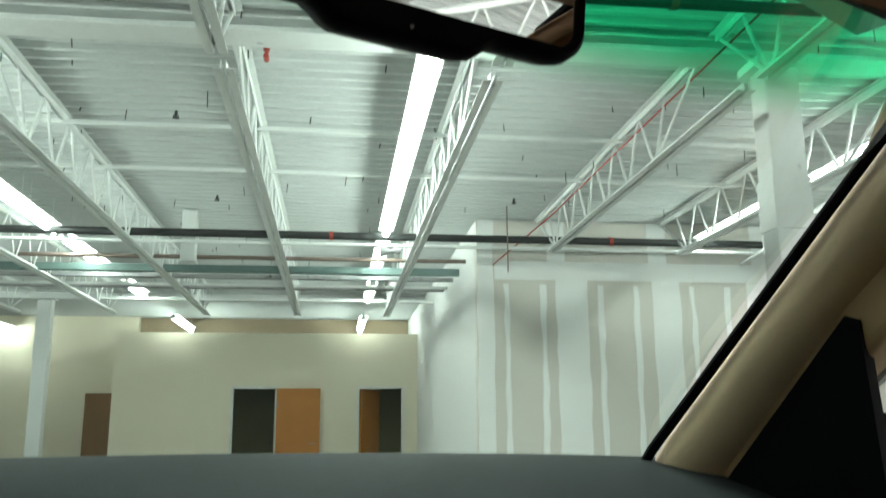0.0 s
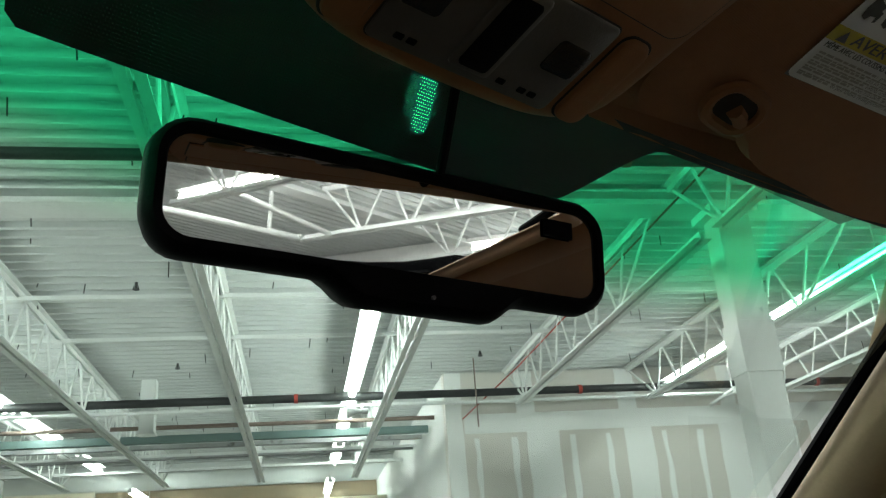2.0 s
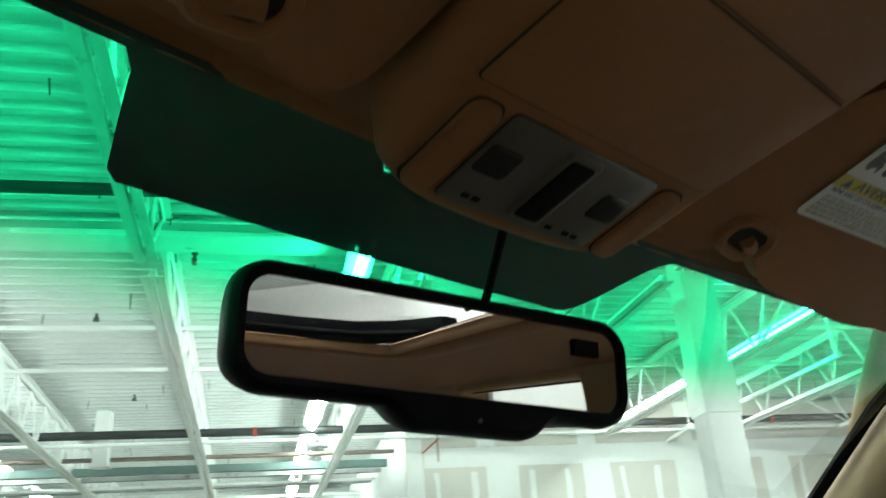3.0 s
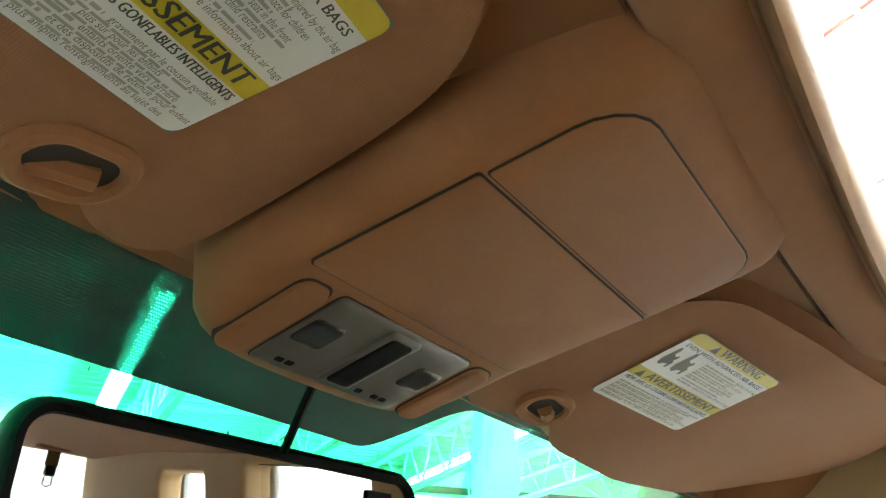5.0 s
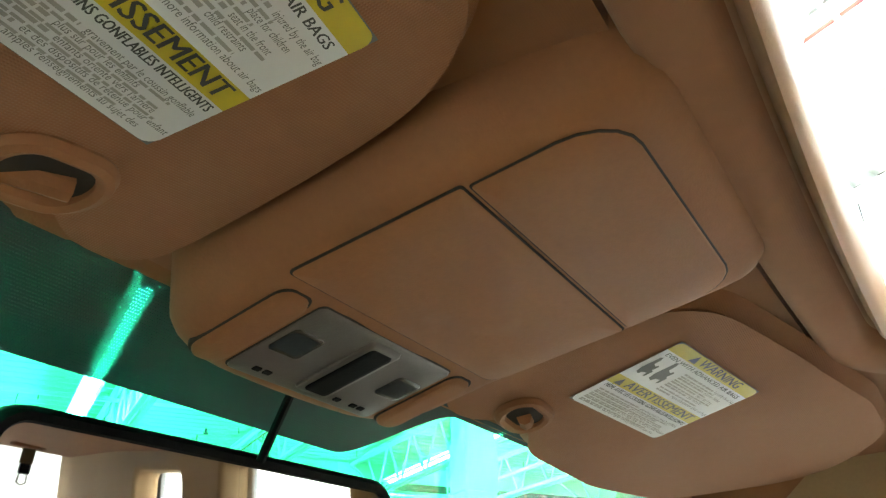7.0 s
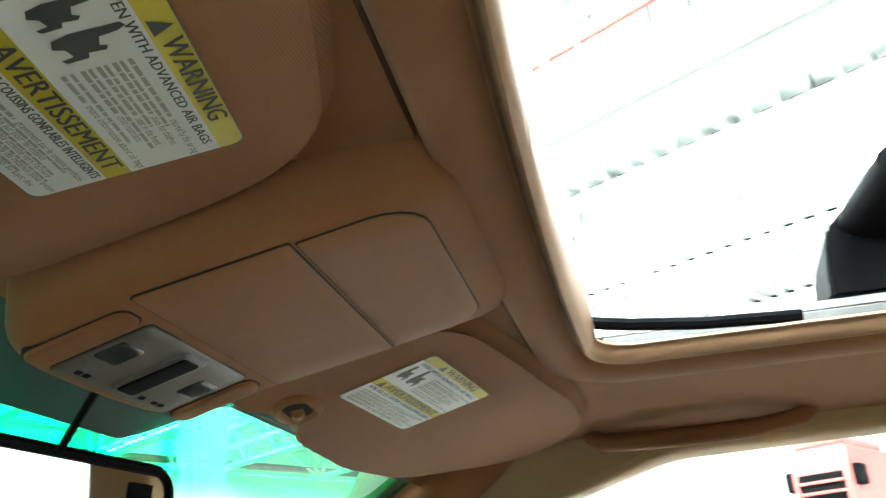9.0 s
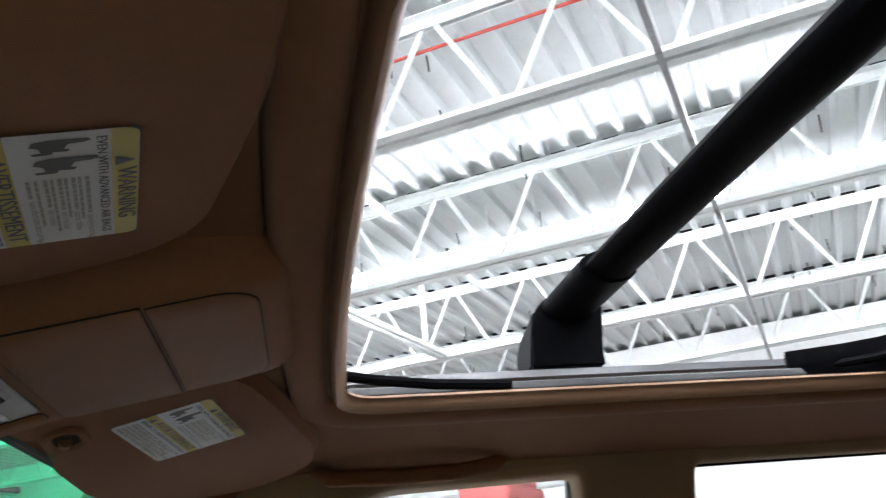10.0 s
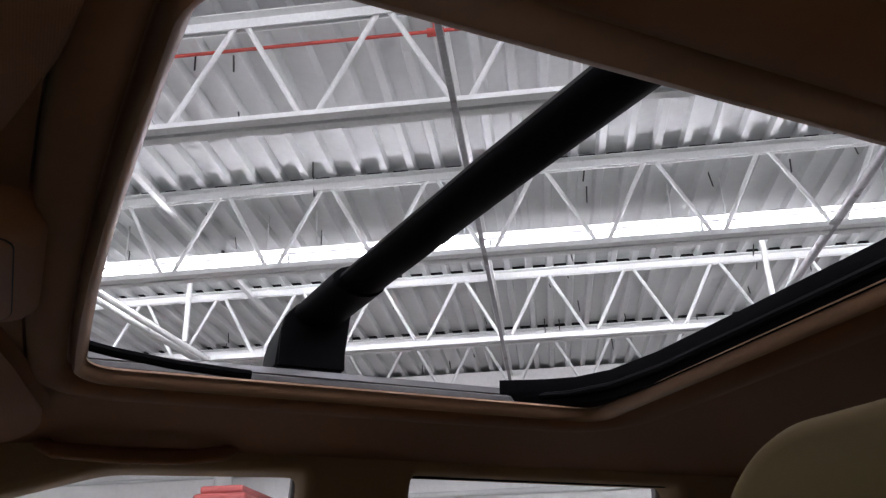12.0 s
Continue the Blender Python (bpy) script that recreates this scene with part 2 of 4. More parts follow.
def sweep(path, profile, bm=None, closed=False, up=(0, 0, 1), caps=True):
    """profile: (side, up) offsets carried along path; a closed tube of faces."""
    b = bm or bmesh.new()
    pts = [Vector(p) for p in path]
    n, rings = len(pts), []
    for i, p in enumerate(pts):
        a = pts[(i - 1) % n] if closed or i else p
        c = pts[(i + 1) % n] if closed or i < n - 1 else p
        d = (c - a).normalized()
        u0 = Vector(up)
        s = d.cross(u0)
        s = s.normalized() if s.length > 1e-6 else Vector((1, 0, 0))
        u = s.cross(d)
        rings.append([b.verts.new(p + s * x + u * y) for x, y in profile])
    k = len(profile)
    for i in range(n if closed else n - 1):
        r, q = rings[i], rings[(i + 1) % n]
        for j in range(k):
            b.faces.new((r[j], r[(j + 1) % k], q[(j + 1) % k], q[j]))
    if caps and not closed:
        b.faces.new(rings[0][::-1])
        b.faces.new(rings[-1])
    return b

def ring(r, n=10, ry=None):
    return [(r * math.cos(2 * math.pi * i / n), (ry or r) * math.sin(2 * math.pi * i / n)) for i in range(n)]

def tube(a, b_, r, n=10, bm=None):
    return sweep([a, b_], ring(r, n), bm, up=(0, 0, 1) if abs(Vector(b_)[2] - Vector(a)[2]) < 0.95 * (Vector(b_) - Vector(a)).length else (0, 1, 0))

def sheet(fn, nu, nv, thick=None, u0=0, u1=1, v0=0, v1=1):
    """A grid surface fn(u, v); thick: a vector that gives it depth."""
    b = bmesh.new()
    g = [[b.verts.new(fn(u0 + (u1 - u0) * i / nu, v0 + (v1 - v0) * j / nv)) for j in range(nv + 1)] for i in range(nu + 1)]
    for i in range(nu):
        for j in range(nv):
            b.faces.new((g[i][j], g[i + 1][j], g[i + 1][j + 1], g[i][j + 1]))
    if thick:
        t = Vector(thick)
        h = [[b.verts.new(v.co + t) for v in row] for row in g]
        for i in range(nu):
            for j in range(nv):
                b.faces.new((h[i][j], h[i][j + 1], h[i + 1][j + 1], h[i + 1][j]))
        for i in range(nu):
            b.faces.new((g[i][0], h[i][0], h[i + 1][0], g[i + 1][0]))
            b.faces.new((g[i][nv], g[i + 1][nv], h[i + 1][nv], h[i][nv]))
        for j in range(nv):
            b.faces.new((g[0][j], g[0][j + 1], h[0][j + 1], h[0][j]))
            b.faces.new((g[nu][j], h[nu][j], h[nu][j + 1], g[nu][j + 1]))
    return b

def rounded(x0, x1, y0, y1, r, n=6):
    """Points of a rounded rectangle; r: one radius, or four from (x1, y1) anticlockwise."""
    rs = r if isinstance(r, tuple) else (r,) * 4
    out = []
    for k, (cx, cy) in enumerate(((x1, y1), (x0, y1), (x0, y0), (x1, y0))):
        q = rs[k]
        sx, sy = (1 if cx == x1 else -1), (1 if cy == y1 else -1)
        for i in range(n + 1):
            a = math.pi / 2 * (k + i / n)
            out.append((cx - sx * q + q * math.cos(a), cy - sy * q + q * math.sin(a)))
    return out

def slab(outline, bottom, top, edge=0.004, seg=3, flare=0.0):
    """A solid from an outline (x, y): bottom(x, y) and top(x, y) give its faces, the lower edge is rounded."""
    b = bmesh.new()
    cx = sum(p[0] for p in outline) / len(outline)
    cy = sum(p[1] for p in outline) / len(outline)
    def inset(d):
        res = []
        n = len(outline)
        for i in range(n):
            p, a, c = Vector(outline[i]), Vector(outline[i - 1]), Vector(outline[(i + 1) % n])
            t = (c - a)
            t = t.normalized() if t.length > 1e-9 else Vector((1, 0))
            res.append(p + Vector((-t.y, t.x)) * d)
        return res
    rows = [[b.verts.new((p.x, p.y, top(p.x, p.y))) for p in inset(-flare)]]
    for s in range(seg + 1):
        a = math.pi / 2 * s / seg
        d, h = edge * (1 - math.cos(a)), edge * (1 - math.sin(a))
        rows.append([b.verts.new((p.x, p.y, bottom(p.x, p.y) + h)) for p in inset(d)])
    last = inset(edge)
    for k in (0.75, 0.4):
        rows.append([b.verts.new((cx + (p.x - cx) * k, cy + (p.y - cy) * k, bottom(cx + (p.x - cx) * k, cy + (p.y - cy) * k))) for p in last])
    n = len(outline)
    for r, q in zip(rows, rows[1:]):
        for i in range(n):
            b.faces.new((r[i], r[(i + 1) % n], q[(i + 1) % n], q[i]))
    c0 = b.verts.new((cx, cy, bottom(cx, cy)))
    c1 = b.verts.new((cx, cy, top(cx, cy)))
    for i in range(n):
        b.faces.new((rows[-1][i], rows[-1][(i + 1) % n], c0))
        b.faces.new((rows[0][(i + 1) % n], rows[0][i], c1))
    return b

# ---------------------------------------------------------------- the hall
ZB, ZN, ZT = 3.19, 3.165, 3.70          # undersides of the far and the near joists, underside of the deck
SP, XJ = 1.536, 0.669
def joist_x(k, near_bay):
    """Joists stand evenly, but for those of the near bay east of the middle one."""
    return {1: 2.205, 2: 3.68, 4: 6.68}.get(k, XJ + SP * k) if near_bay else XJ + SP * k
floor_ = part("floor", box(-14, 8.2, -9, 22, -0.2, 0), "floor")
tagged(floor_, "worn grey concrete floor of a warehouse", "floor", kind="structure")

def deck(x0, x1, y0, y1):
    """Ribbed steel roof deck: narrow ribs downward, wide pans between."""
    b, prof, y = bmesh.new(), [], y0
    while y < y1:
        prof += [(y, ZT + 0.01), (y + 0.036, ZT + 0.01), (y + 0.050, ZT + 0.052), (y + 0.1385, ZT + 0.052)]
        y += 0.1525
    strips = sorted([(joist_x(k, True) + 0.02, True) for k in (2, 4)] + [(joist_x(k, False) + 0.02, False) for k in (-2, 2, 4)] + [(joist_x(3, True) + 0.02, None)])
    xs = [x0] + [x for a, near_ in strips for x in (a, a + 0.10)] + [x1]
    rows = [[b.verts.new((x, a, z)) for a, z in prof] for x in xs]
    for q in range(len(xs) - 1):
        for i in range(len(prof) - 1):
            f = b.faces.new((rows[q][i], rows[q + 1][i], rows[q + 1][i + 1], rows[q][i + 1]))
            flute_shade = q % 2 == 1 and i % 4 in (1, 2) and prof[i][0] > -3.2 and strips[q // 2][1] in (None, prof[i][0] < 5.1)
            f.material_index = 1 if flute_shade else 0                      # shade in the flutes beside the joists, put into the colour
    top = [[b.verts.new((x, a, ZT + 0.16)) for a in (y0, y1)] for x in (x0, x1)]
    b.faces.new((top[0][0], top[0][1], top[1][1], top[1][0]))
    return b
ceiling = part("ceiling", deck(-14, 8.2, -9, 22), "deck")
ceiling.data.materials.append(M["flute_shade"])
tagged(ceiling, "white painted ribbed steel roof deck", "ceiling", kind="structure")

def wall(name, x0, x1, y0, y1, z0, z1, mat, label):
    return tagged(part(name, box(x0, x1, y0, y1, z0, z1), mat), label, "wall", kind="structure")
wall("wall_east", 7.95, 8.15, -9, 10.0, 0, 3.70, "block", "white painted block wall")
wall("wall_west", -14.2, -14.0, -9, 22, 0, 3.75, "dim", "grey painted wall")
wall("wall_south", -14, 8.2, -9.2, -9.0, 0, 3.75, "dim", "grey painted wall")
wall("wall_north", -14, 8.2, 21.8, 22.0, 0, 3.75, "cream", "cream painted rear wall")

# unfinished plasterboard wall with taped joints
wd = wall("wall_drywall", 1.44, 8.15, 10.0, 10.16, 0, 3.70, "board", "unfinished grey plasterboard wall with taped joints")
wall("wall_side", 1.44, 1.60, 10.17, 21.8, 0, 3.70, "white", "white painted plasterboard side wall")
def smear(x0, x1, z0, z1, wob, seed):
    rnd = random.Random(seed)
    b, n = bmesh.new(), 14
    rows = []
    for i in range(n + 1):
        z = z0 + (z1 - z0) * i / n
        rows.append([b.verts.new((x, 9.996, z)) for x in (x0 + rnd.uniform(-wob, wob), x1 + rnd.uniform(-wob, wob))])
    for r, q in zip(rows, rows[1:]):
        b.faces.new((r[0], r[1], q[1], q[0]))
    return b
BANDS = [(1.44, 1.64, 0, 3.70), (2.40, 2.79, 0, 3.0), (3.60, 3.95, 0, 3.0), (4.80, 5.18, 0, 3.0), (6.0, 6.38, 0, 3.0), (7.2, 7.58, 0, 3.0)]        # wide joints between the boards
BANDS += [(x + d, x + d + w, 0, 2.92) for x in (1.64, 2.79, 3.95, 5.18, 6.38) for d, w in ((0.13, 0.06), (0.57, 0.07))]                      # screw lines
BANDS += [(2.30, 2.52, 3.2, 3.70), (3.56, 3.80, 3.2, 3.70), (4.9, 5.1, 3.2, 3.70)]
for i, (a, c, z0, z1) in enumerate(BANDS):
    part("joint_compound", smear(a, c, z0, z1, 0.012 if c - a > 0.15 else 0.016, i), "mud", wd, "white joint compound band")
part("joint_compound", box(1.655, 7.9, 9.9905, 9.9955, 2.975, 3.20), "mud", wd, "white joint compound band")

def doorway_wall():
    """The cream wall with two doorways."""
    b = bmesh.new()
    y0, y1, top = 17.4, 17.52, 3.14
    xs = [(-4.44, -2.20, 0), (-2.20, -1.32, 2.09), (-1.32, 0.24, 0), (0.24, 1.16, 2.09), (1.16, 1.436, 0)]
    for a, c, z in xs:
        box(a, c, y0, y1, z, top, bm=b)
    return b
cw = part("wall_offices", doorway_wall(), "cream")
tagged(cw, "cream painted office wall with two open doorways", "wall", kind="structure")
wall("wall_offices_return", -4.44, -4.32, 17.53, 21.7, 0, 3.14, "cream", "cream painted wall return")
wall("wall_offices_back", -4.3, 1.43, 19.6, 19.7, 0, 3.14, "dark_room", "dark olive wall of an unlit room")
wall("wall_corridor", -14, -4.45, 19.4, 19.5, 0, 3.70, "cream", "cream painted corridor wall")
for nm, x0, x1 in (("a", -2.20, -1.32), ("b", 0.24, 1.16)):
    fr = bmesh.new()
    for q in ((x0, x0 + 0.04, 0, 2.09), (x1 - 0.04, x1, 0, 2.09), (x0, x1, 2.05, 2.09)):
        box(q[0], q[1], 17.37, 17.53, q[2], q[3], bm=fr)
    tagged(part("door_frame", fr, "white"), "white painted steel door frame", "door frame", kind="structure")

def door(name, m, w, mat, label):
    d = thing(name, label, "door", m)
    part("leaf", box(0, w, -0.045, 0, 0.01, 2.05, 0.004), mat, d)
    part("handle", tube((w - 0.07, -0.10, 1.0), (w - 0.20, -0.10, 1.0), 0.010), "silver", d, "satin steel lever handle")
    part("hinge_plate", box(0.0, 0.03, -0.049, -0.046, 1.7, 1.8), "silver", d)
    return d
door("door_open", pose(-1.32, 17.35, 0, 0, 0, 0), 0.84, "orange_wood", "orange veneered wooden door standing open against the cream wall")
door("door_open", pose(0.29, 17.50, 0, 0, 0, 62), 0.84, "orange_wood", "orange veneered wooden door standing open into a dark room")
door("door_closed", pose(-5.45, 19.38, 0, 0, 0, 0), 0.9, "brown_wood", "brown wooden door closed in the corridor wall")

def angle(g, z, up, y0, y1):
    """One steel angle of a chord; g: its side of the slot, up: which way its upright leg stands."""
    prof = [(g * 0.012, z), (g * 0.060, z), (g * 0.060, z + up * 0.006), (g * 0.018, z + up * 0.006), (g * 0.018, z + up * 0.050), (g * 0.012, z + up * 0.050)]
    b = bmesh.new()
    ends = [[b.verts.new((x, y, q)) for x, q in prof] for y in (y0, y1)]
    for i in range(6):
        b.faces.new((ends[0][i], ends[0][(i + 1) % 6], ends[1][(i + 1) % 6], ends[1][i]))
    b.faces.new(ends[0])
    b.faces.new(ends[1][::-1])
    return b

def joist(y0, y1, phase, b0=0.55, b1=0.55, zb=ZB):
    j = thing("roof_joist", "white painted open-web steel roof joist under the roof deck", "roof joist", group="roof joists")
    for g in (-1, 1):
        part("top_chord", angle(g, ZT, -1, y0, y1), "steel", j)
        part("bottom_chord", angle(g, zb, 1, y0 + b0, y1 - b1), "steel", j)
    bar = None
    n0 = math.ceil((y0 + 0.55 - phase) / 0.61)
    n1 = math.floor((y1 - 0.55 - phase) / 0.61)
    L, H = 0.285, ZT - zb - 0.04
    for k in range(n0, n1 + 1):
        yb = phase + 0.61 * k
        for s in (-1, 1):
            if bar is None:
                bar = part("web_bar", tube((0, 0.022, 0), (0, L, H), 0.0125, 8), "steel", j)
                bar.matrix_local = pose(0, yb, zb + 0.02)
            else:
                same_mesh("web_bar", bar, pose(0, yb, zb + 0.02, 0, 0, 0 if s < 0 else 180), j)
    for a, c in ((y0 + 0.02, phase + 0.61 * n0 - 0.03), (y1 - 0.02, phase + 0.61 * n1 + 0.03)):
        part("end_bar", tube((0, a, ZT - 0.03), (0, c, zb + 0.02), 0.0125, 8), "steel", j)
    return j
far = joist(5.25, 15.75, 5.53, -0.60, 0.6)
near = joist(-5.4, 4.95, 0.06, -0.22, 0.55, ZN)
short = joist(5.25, 9.98, 5.53, -0.62, 0.55)
for k in range(-8, 5):
    x = XJ + SP * k
    if k == 0:
        near.matrix_world, far.matrix_world = pose(x, 0, 0), pose(x, 0, 0)
    else:
        copy_thing(near, pose(joist_x(k, True), 0, 0))
        if x < 1.3:
            copy_thing(far, pose(x, 0, 0))
        elif k == 1:
            short.matrix_world = pose(x, 0, 0)
        else:
            copy_thing(short, pose(x, 0, 0))

def ibeam(y, z0, z1, x0, x1, w=0.2):
    b = bmesh.new()
    box(x0, x1, y - w / 2, y + w / 2, z0, z0 + 0.016, bm=b)
    box(x0, x1, y - w / 2, y + w / 2, z1 - 0.016, z1, bm=b)
    box(x0, x1, y - 0.006, y + 0.006, z0 + 0.016, z1 - 0.016, bm=b)
    return b
for yy, xa, xb in ((5.10, -14, 7.9), (15.9, -14, 1.42), (-5.55, -14, 7.9)):
    g = thing("roof_girder", "white painted steel girder carrying the roof joists", "girder", group="roof girders")
    part("beam", ibeam(yy, 3.59, 3.695, xa, xb, 0.24), "steel", g)

def column(x, y):
    c = thing("steel_column", "white painted square steel column with a cap plate", "column", pose(x, y, 0), "columns")
    part("shaft", box(-0.12, 0.12, -0.10, 0.10, 0.0, 3.53, 0.012), "steel", c)
    part("cap_plate", box(-0.18, 0.16, -0.15, 0.15, 3.531, 3.588, 0.004), "steel", c)
    part("base_plate", box(-0.18, 0.18, -0.18, 0.18, 0.002, 0.03), "steel", c)
    part("sleeve", box(-0.128, 0.128, -0.108, 0.108, 2.44, 2.78, 0.004), "steel", c)
    return c
for cx, cy in ((2.65, 5.10), (-6.1, 5.10), (-5.3, 15.9), (2.66, -5.55), (-6.1, -5.55)):
    column(cx, cy)

def strip_light(m):
    s = thing("strip_light", "white fluorescent strip light, lit, hung under the roof joists", "strip light", m, "strip lights")
    part("housing", box(-0.064, -0.020, -0.605, 0.605, 0.035, 0.0525, 0.003), "grey_steel", s, "grey steel channel above the tube")
    oval = [(-0.042 + 0.038 * math.cos(t), 0.040 * math.sin(t) - 0.008) for t in [k * math.pi / 8 for k in range(16)]]
    part("diffuser", sweep([(0, 0.590, 0), (0, -0.590, 0)], [(-x, z) for x, z in oval]), "tube", s, "glowing white tube", smooth=True)
    # Plate added above the tube to hold its light off the roof deck.
    part("light_shield", box(-0.125, 0.050, -0.605, 0.605, 0.053, 0.060, 0.002), "steel", s, "thin white steel plate added over the tube to shield the deck from its light")
    for yy in (-0.5, 0.0, 0.5):
        part("bracket", box(0.004, 0.010, yy - 0.02, yy + 0.02, 0.0, 0.0525), "steel", s)
    for yy in (-0.604, 0.592):
        part("end_holder", box(-0.085, 0.003, yy, yy + 0.012, -0.035, 0.035, 0.004), "steel", s)
    part("hanger", tube((-0.03, -0.45, 0.06), (-0.03, -0.45, 0.34), 0.004, 6), "steel", s)
    part("hanger", tube((-0.03, 0.45, 0.06), (-0.03, 0.45, 0.34), 0.004, 6), "steel", s)
    return s
def lamp_row(x, runs, step=1.22):
    """Strip lights end to end along each run (y0, y1)."""
    row = []
    for y0, y1 in runs:
        n = max(1, round((y1 - y0) / step))
        row += [pose(x, y0 + (y1 - y0) * (i + 0.5) / n, 3.385) @ Matrix.Diagonal((1, (y1 - y0) / n / 1.22, 1, 1)) for i in range(n)]
    return row
FAR_LAMPS = [(9.72, 11.9), (12.8, 14.6), (16.9, 19.4)]
lamps = lamp_row(0.37, [(-5.01, 3.66), (4.66, 9.6)] + FAR_LAMPS) + lamp_row(-3.26, [(-4.96, 7.24), (7.8, 9.7), (10.1, 11.9), (13.1, 14.4), (16.95, 19.2)]) \
    + lamp_row(4.10, [(-6.03, 4.95), (5.3, 7.1), (7.85, 9.6)]) + lamp_row(-7.0, [(5.6, 15.4), (18.2, 19.35)]) + lamp_row(7.3, [(-4.96, -2.52)])
first = strip_light(lamps[0])
for m in lamps[1:]:
    copy_thing(first, m)
wall("wall_offices_upper", -4.46, 1.43, 19.6, 19.7, 3.141, 3.70, "tan_board", "tan unpainted board wall above the office rooms")
# Unseen slab, added so that lamps above leave the rooms behind the doorways dark.
tagged(wall("offices_light_block", -4.3, 1.43, 17.53, 19.59, 3.05, 3.12, "white", "unseen slab added over the office rooms to keep lamp light out"), category="ceiling")

def pipe(name, pts, r, mat, label, cat="pipe", bands=()):
    p = thing(name, label, cat)
    part("run", sweep(pts, ring(r, 12)), mat, p, smooth=True)
    for q in bands:
        a, c = Vector(pts[0]), Vector(pts[-1])
        d = (c - a).normalized()
        part("coupling", sweep([q, Vector(q) + d * 0.04], ring(r * 1.22, 12)), "redpipe", p, "red pipe coupling", smooth=True)
    return p
pipe("sprinkler_main", [(-13, 4.02, 3.40), (7.5, 4.02, 3.40)], 0.032, "blackpipe", "black steel sprinkler main slung across under the joists", bands=((1.5, 4.02, 3.40), (-3.0, 4.02, 3.40)))
pipe("sprinkler_main", [(-13, 9.50, 3.35), (7.8, 9.50, 3.35)], 0.045, "blackpipe", "black steel sprinkler main with red couplings slung across under the joists", bands=((-0.3, 9.5, 3.35), (2.92, 9.5, 3.35), (5.9, 9.5, 3.35)))
pipe("conduit", [(-13, 9.46, 3.24), (7.8, 9.46, 3.24)], 0.022, "steel", "white painted conduit below the sprinkler main", "conduit")
pipe("branch_pipe", [(-13, 10.6, 3.30), (1.4, 10.6, 3.30)], 0.026, "brownpipe", "rust brown pipe slung across the hall")
pipe("sprinkler_branch", [(2.24, -5, 3.54), (2.20, 9.3, 3.60), (1.63, 9.93, 3.14)], 0.008, "redpipe", "thin red sprinkler branch pipe along a roof joist")
pipe("drop_rod", [(1.70, 9.4, 3.75), (1.70, 9.4, 2.95)], 0.008, "brownpipe", "thin rusty drop rod")

for yy, zz, hh, mat in ((11.2, 3.22, 0.09, "teal"), (11.8, 3.25, 0.05, "grey_steel"), (12.8, 3.27, 0.045, "grey_steel"), (14.2, 3.30, 0.045, "steel")):
    g = thing("cross_channel", "dark grey green steel channel spanning the hall under the roof" if mat == "teal" else "thin painted steel channel spanning the hall under the roof", "steel channel", group="cross channels")
    b = bmesh.new()
    box(-9, 1.40, yy - 0.05, yy + 0.05, zz, zz + 0.006, bm=b)
    box(-9, 1.40, yy - 0.05, yy - 0.044, zz + 0.006, zz + hh, bm=b)
    box(-9, 1.40, yy + 0.044, yy + 0.05, zz + 0.006, zz + hh, bm=b)
    part("channel", b, mat, g)

def drop_duct():
    d = thing("drop_duct", "white painted square sheet metal drop duct under the roof deck", "duct", pose(-1.885, 9.9, 0))
    part("casing", box(-0.08, 0.08, -0.08, 0.08, 3.10, 3.69, 0.006), "steel", d)
    for z in (3.10, 3.38):
        part("flange", box(-0.095, 0.095, -0.095, 0.095, z - 0.012, z + 0.012, 0.003), "steel", d)
drop_duct()
def horn():
    h = thing("horn_speaker", "small grey horn speaker clamped below the conduit", "speaker", pose(0.42, 9.40, 3.17))
    prof = [(0.0, 0.020), (0.05, 0.028), (0.10, 0.048), (0.15, 0.085), (0.16, 0.090)]
    b = bmesh.new()
    rows = [[b.verts.new((-x, r * math.cos(t), r * math.sin(t))) for t in [k * math.pi / 8 for k in range(16)]] for x, r in prof + [(0.15, 0.078), (0.06, 0.02)]]
    for r, q in zip(rows, rows[1:]):
        for i in range(16):
            b.faces.new((r[i], r[(i + 1) % 16], q[(i + 1) % 16], q[i]))
    b.faces.new(rows[0])
    b.faces.new(rows[-1][::-1])
    part("bell", b, "grey_steel", h, smooth=True)
    part("driver", tube((0.0, 0, 0), (0.07, 0, 0), 0.035, 12), "grey_steel", h, smooth=True)
    part("bracket", box(-0.01, 0.02, -0.012, 0.070, 0.018, 0.052), "steel", h)
horn()

def bridging(y, z, mat="steel", w=0.017):
    """An angle that ties the joists together."""
    t = thing("bridging_rod", "thin steel bridging angle tying the roof joists together", "bridging", group="bridging")
    x1 = 7.9 if y < 9 else 1.4
    b = box(-13, x1, y - w, y + w, z, z + 0.005)
    box(-13, x1, y - w, y - w + 0.005, z + 0.005, z + 2 * w, bm=b)
    part("rod", b, mat, t)
bridging(0.085, ZN - 0.012, "grey_steel", 0.012)
bridging(0.13, ZT - 0.07)
bridging(1.95, ZT - 0.06)
for y in (6.9, 8.1):
    bridging(y, ZT - 0.07)
bridging(12.4, ZB + 0.052)

def brace(name, a, c, r, label, mat="steel"):
    t = thing(name, label, "brace", group="roof braces")
    part("tube", tube(a, c, r, 10), mat, t, smooth=True)
    d = (Vector(c) - Vector(a)).normalized() * 0.03
    part("end_clip", tube(Vector(c) - d, Vector(c) + d * 0.2, r * 1.3, 10), mat, t)
brace("roof_brace", (2.25, -1.735, ZN + 0.02), (5.26, -1.735, ZN + 0.02), 0.024, "grey steel tube brace across the roof joists", "grey_steel")
brace("roof_brace", (3.66, 2.46, ZN + 0.02), (5.26, 2.34, ZN + 0.02), 0.021, "white painted steel tube brace across the roof joists")
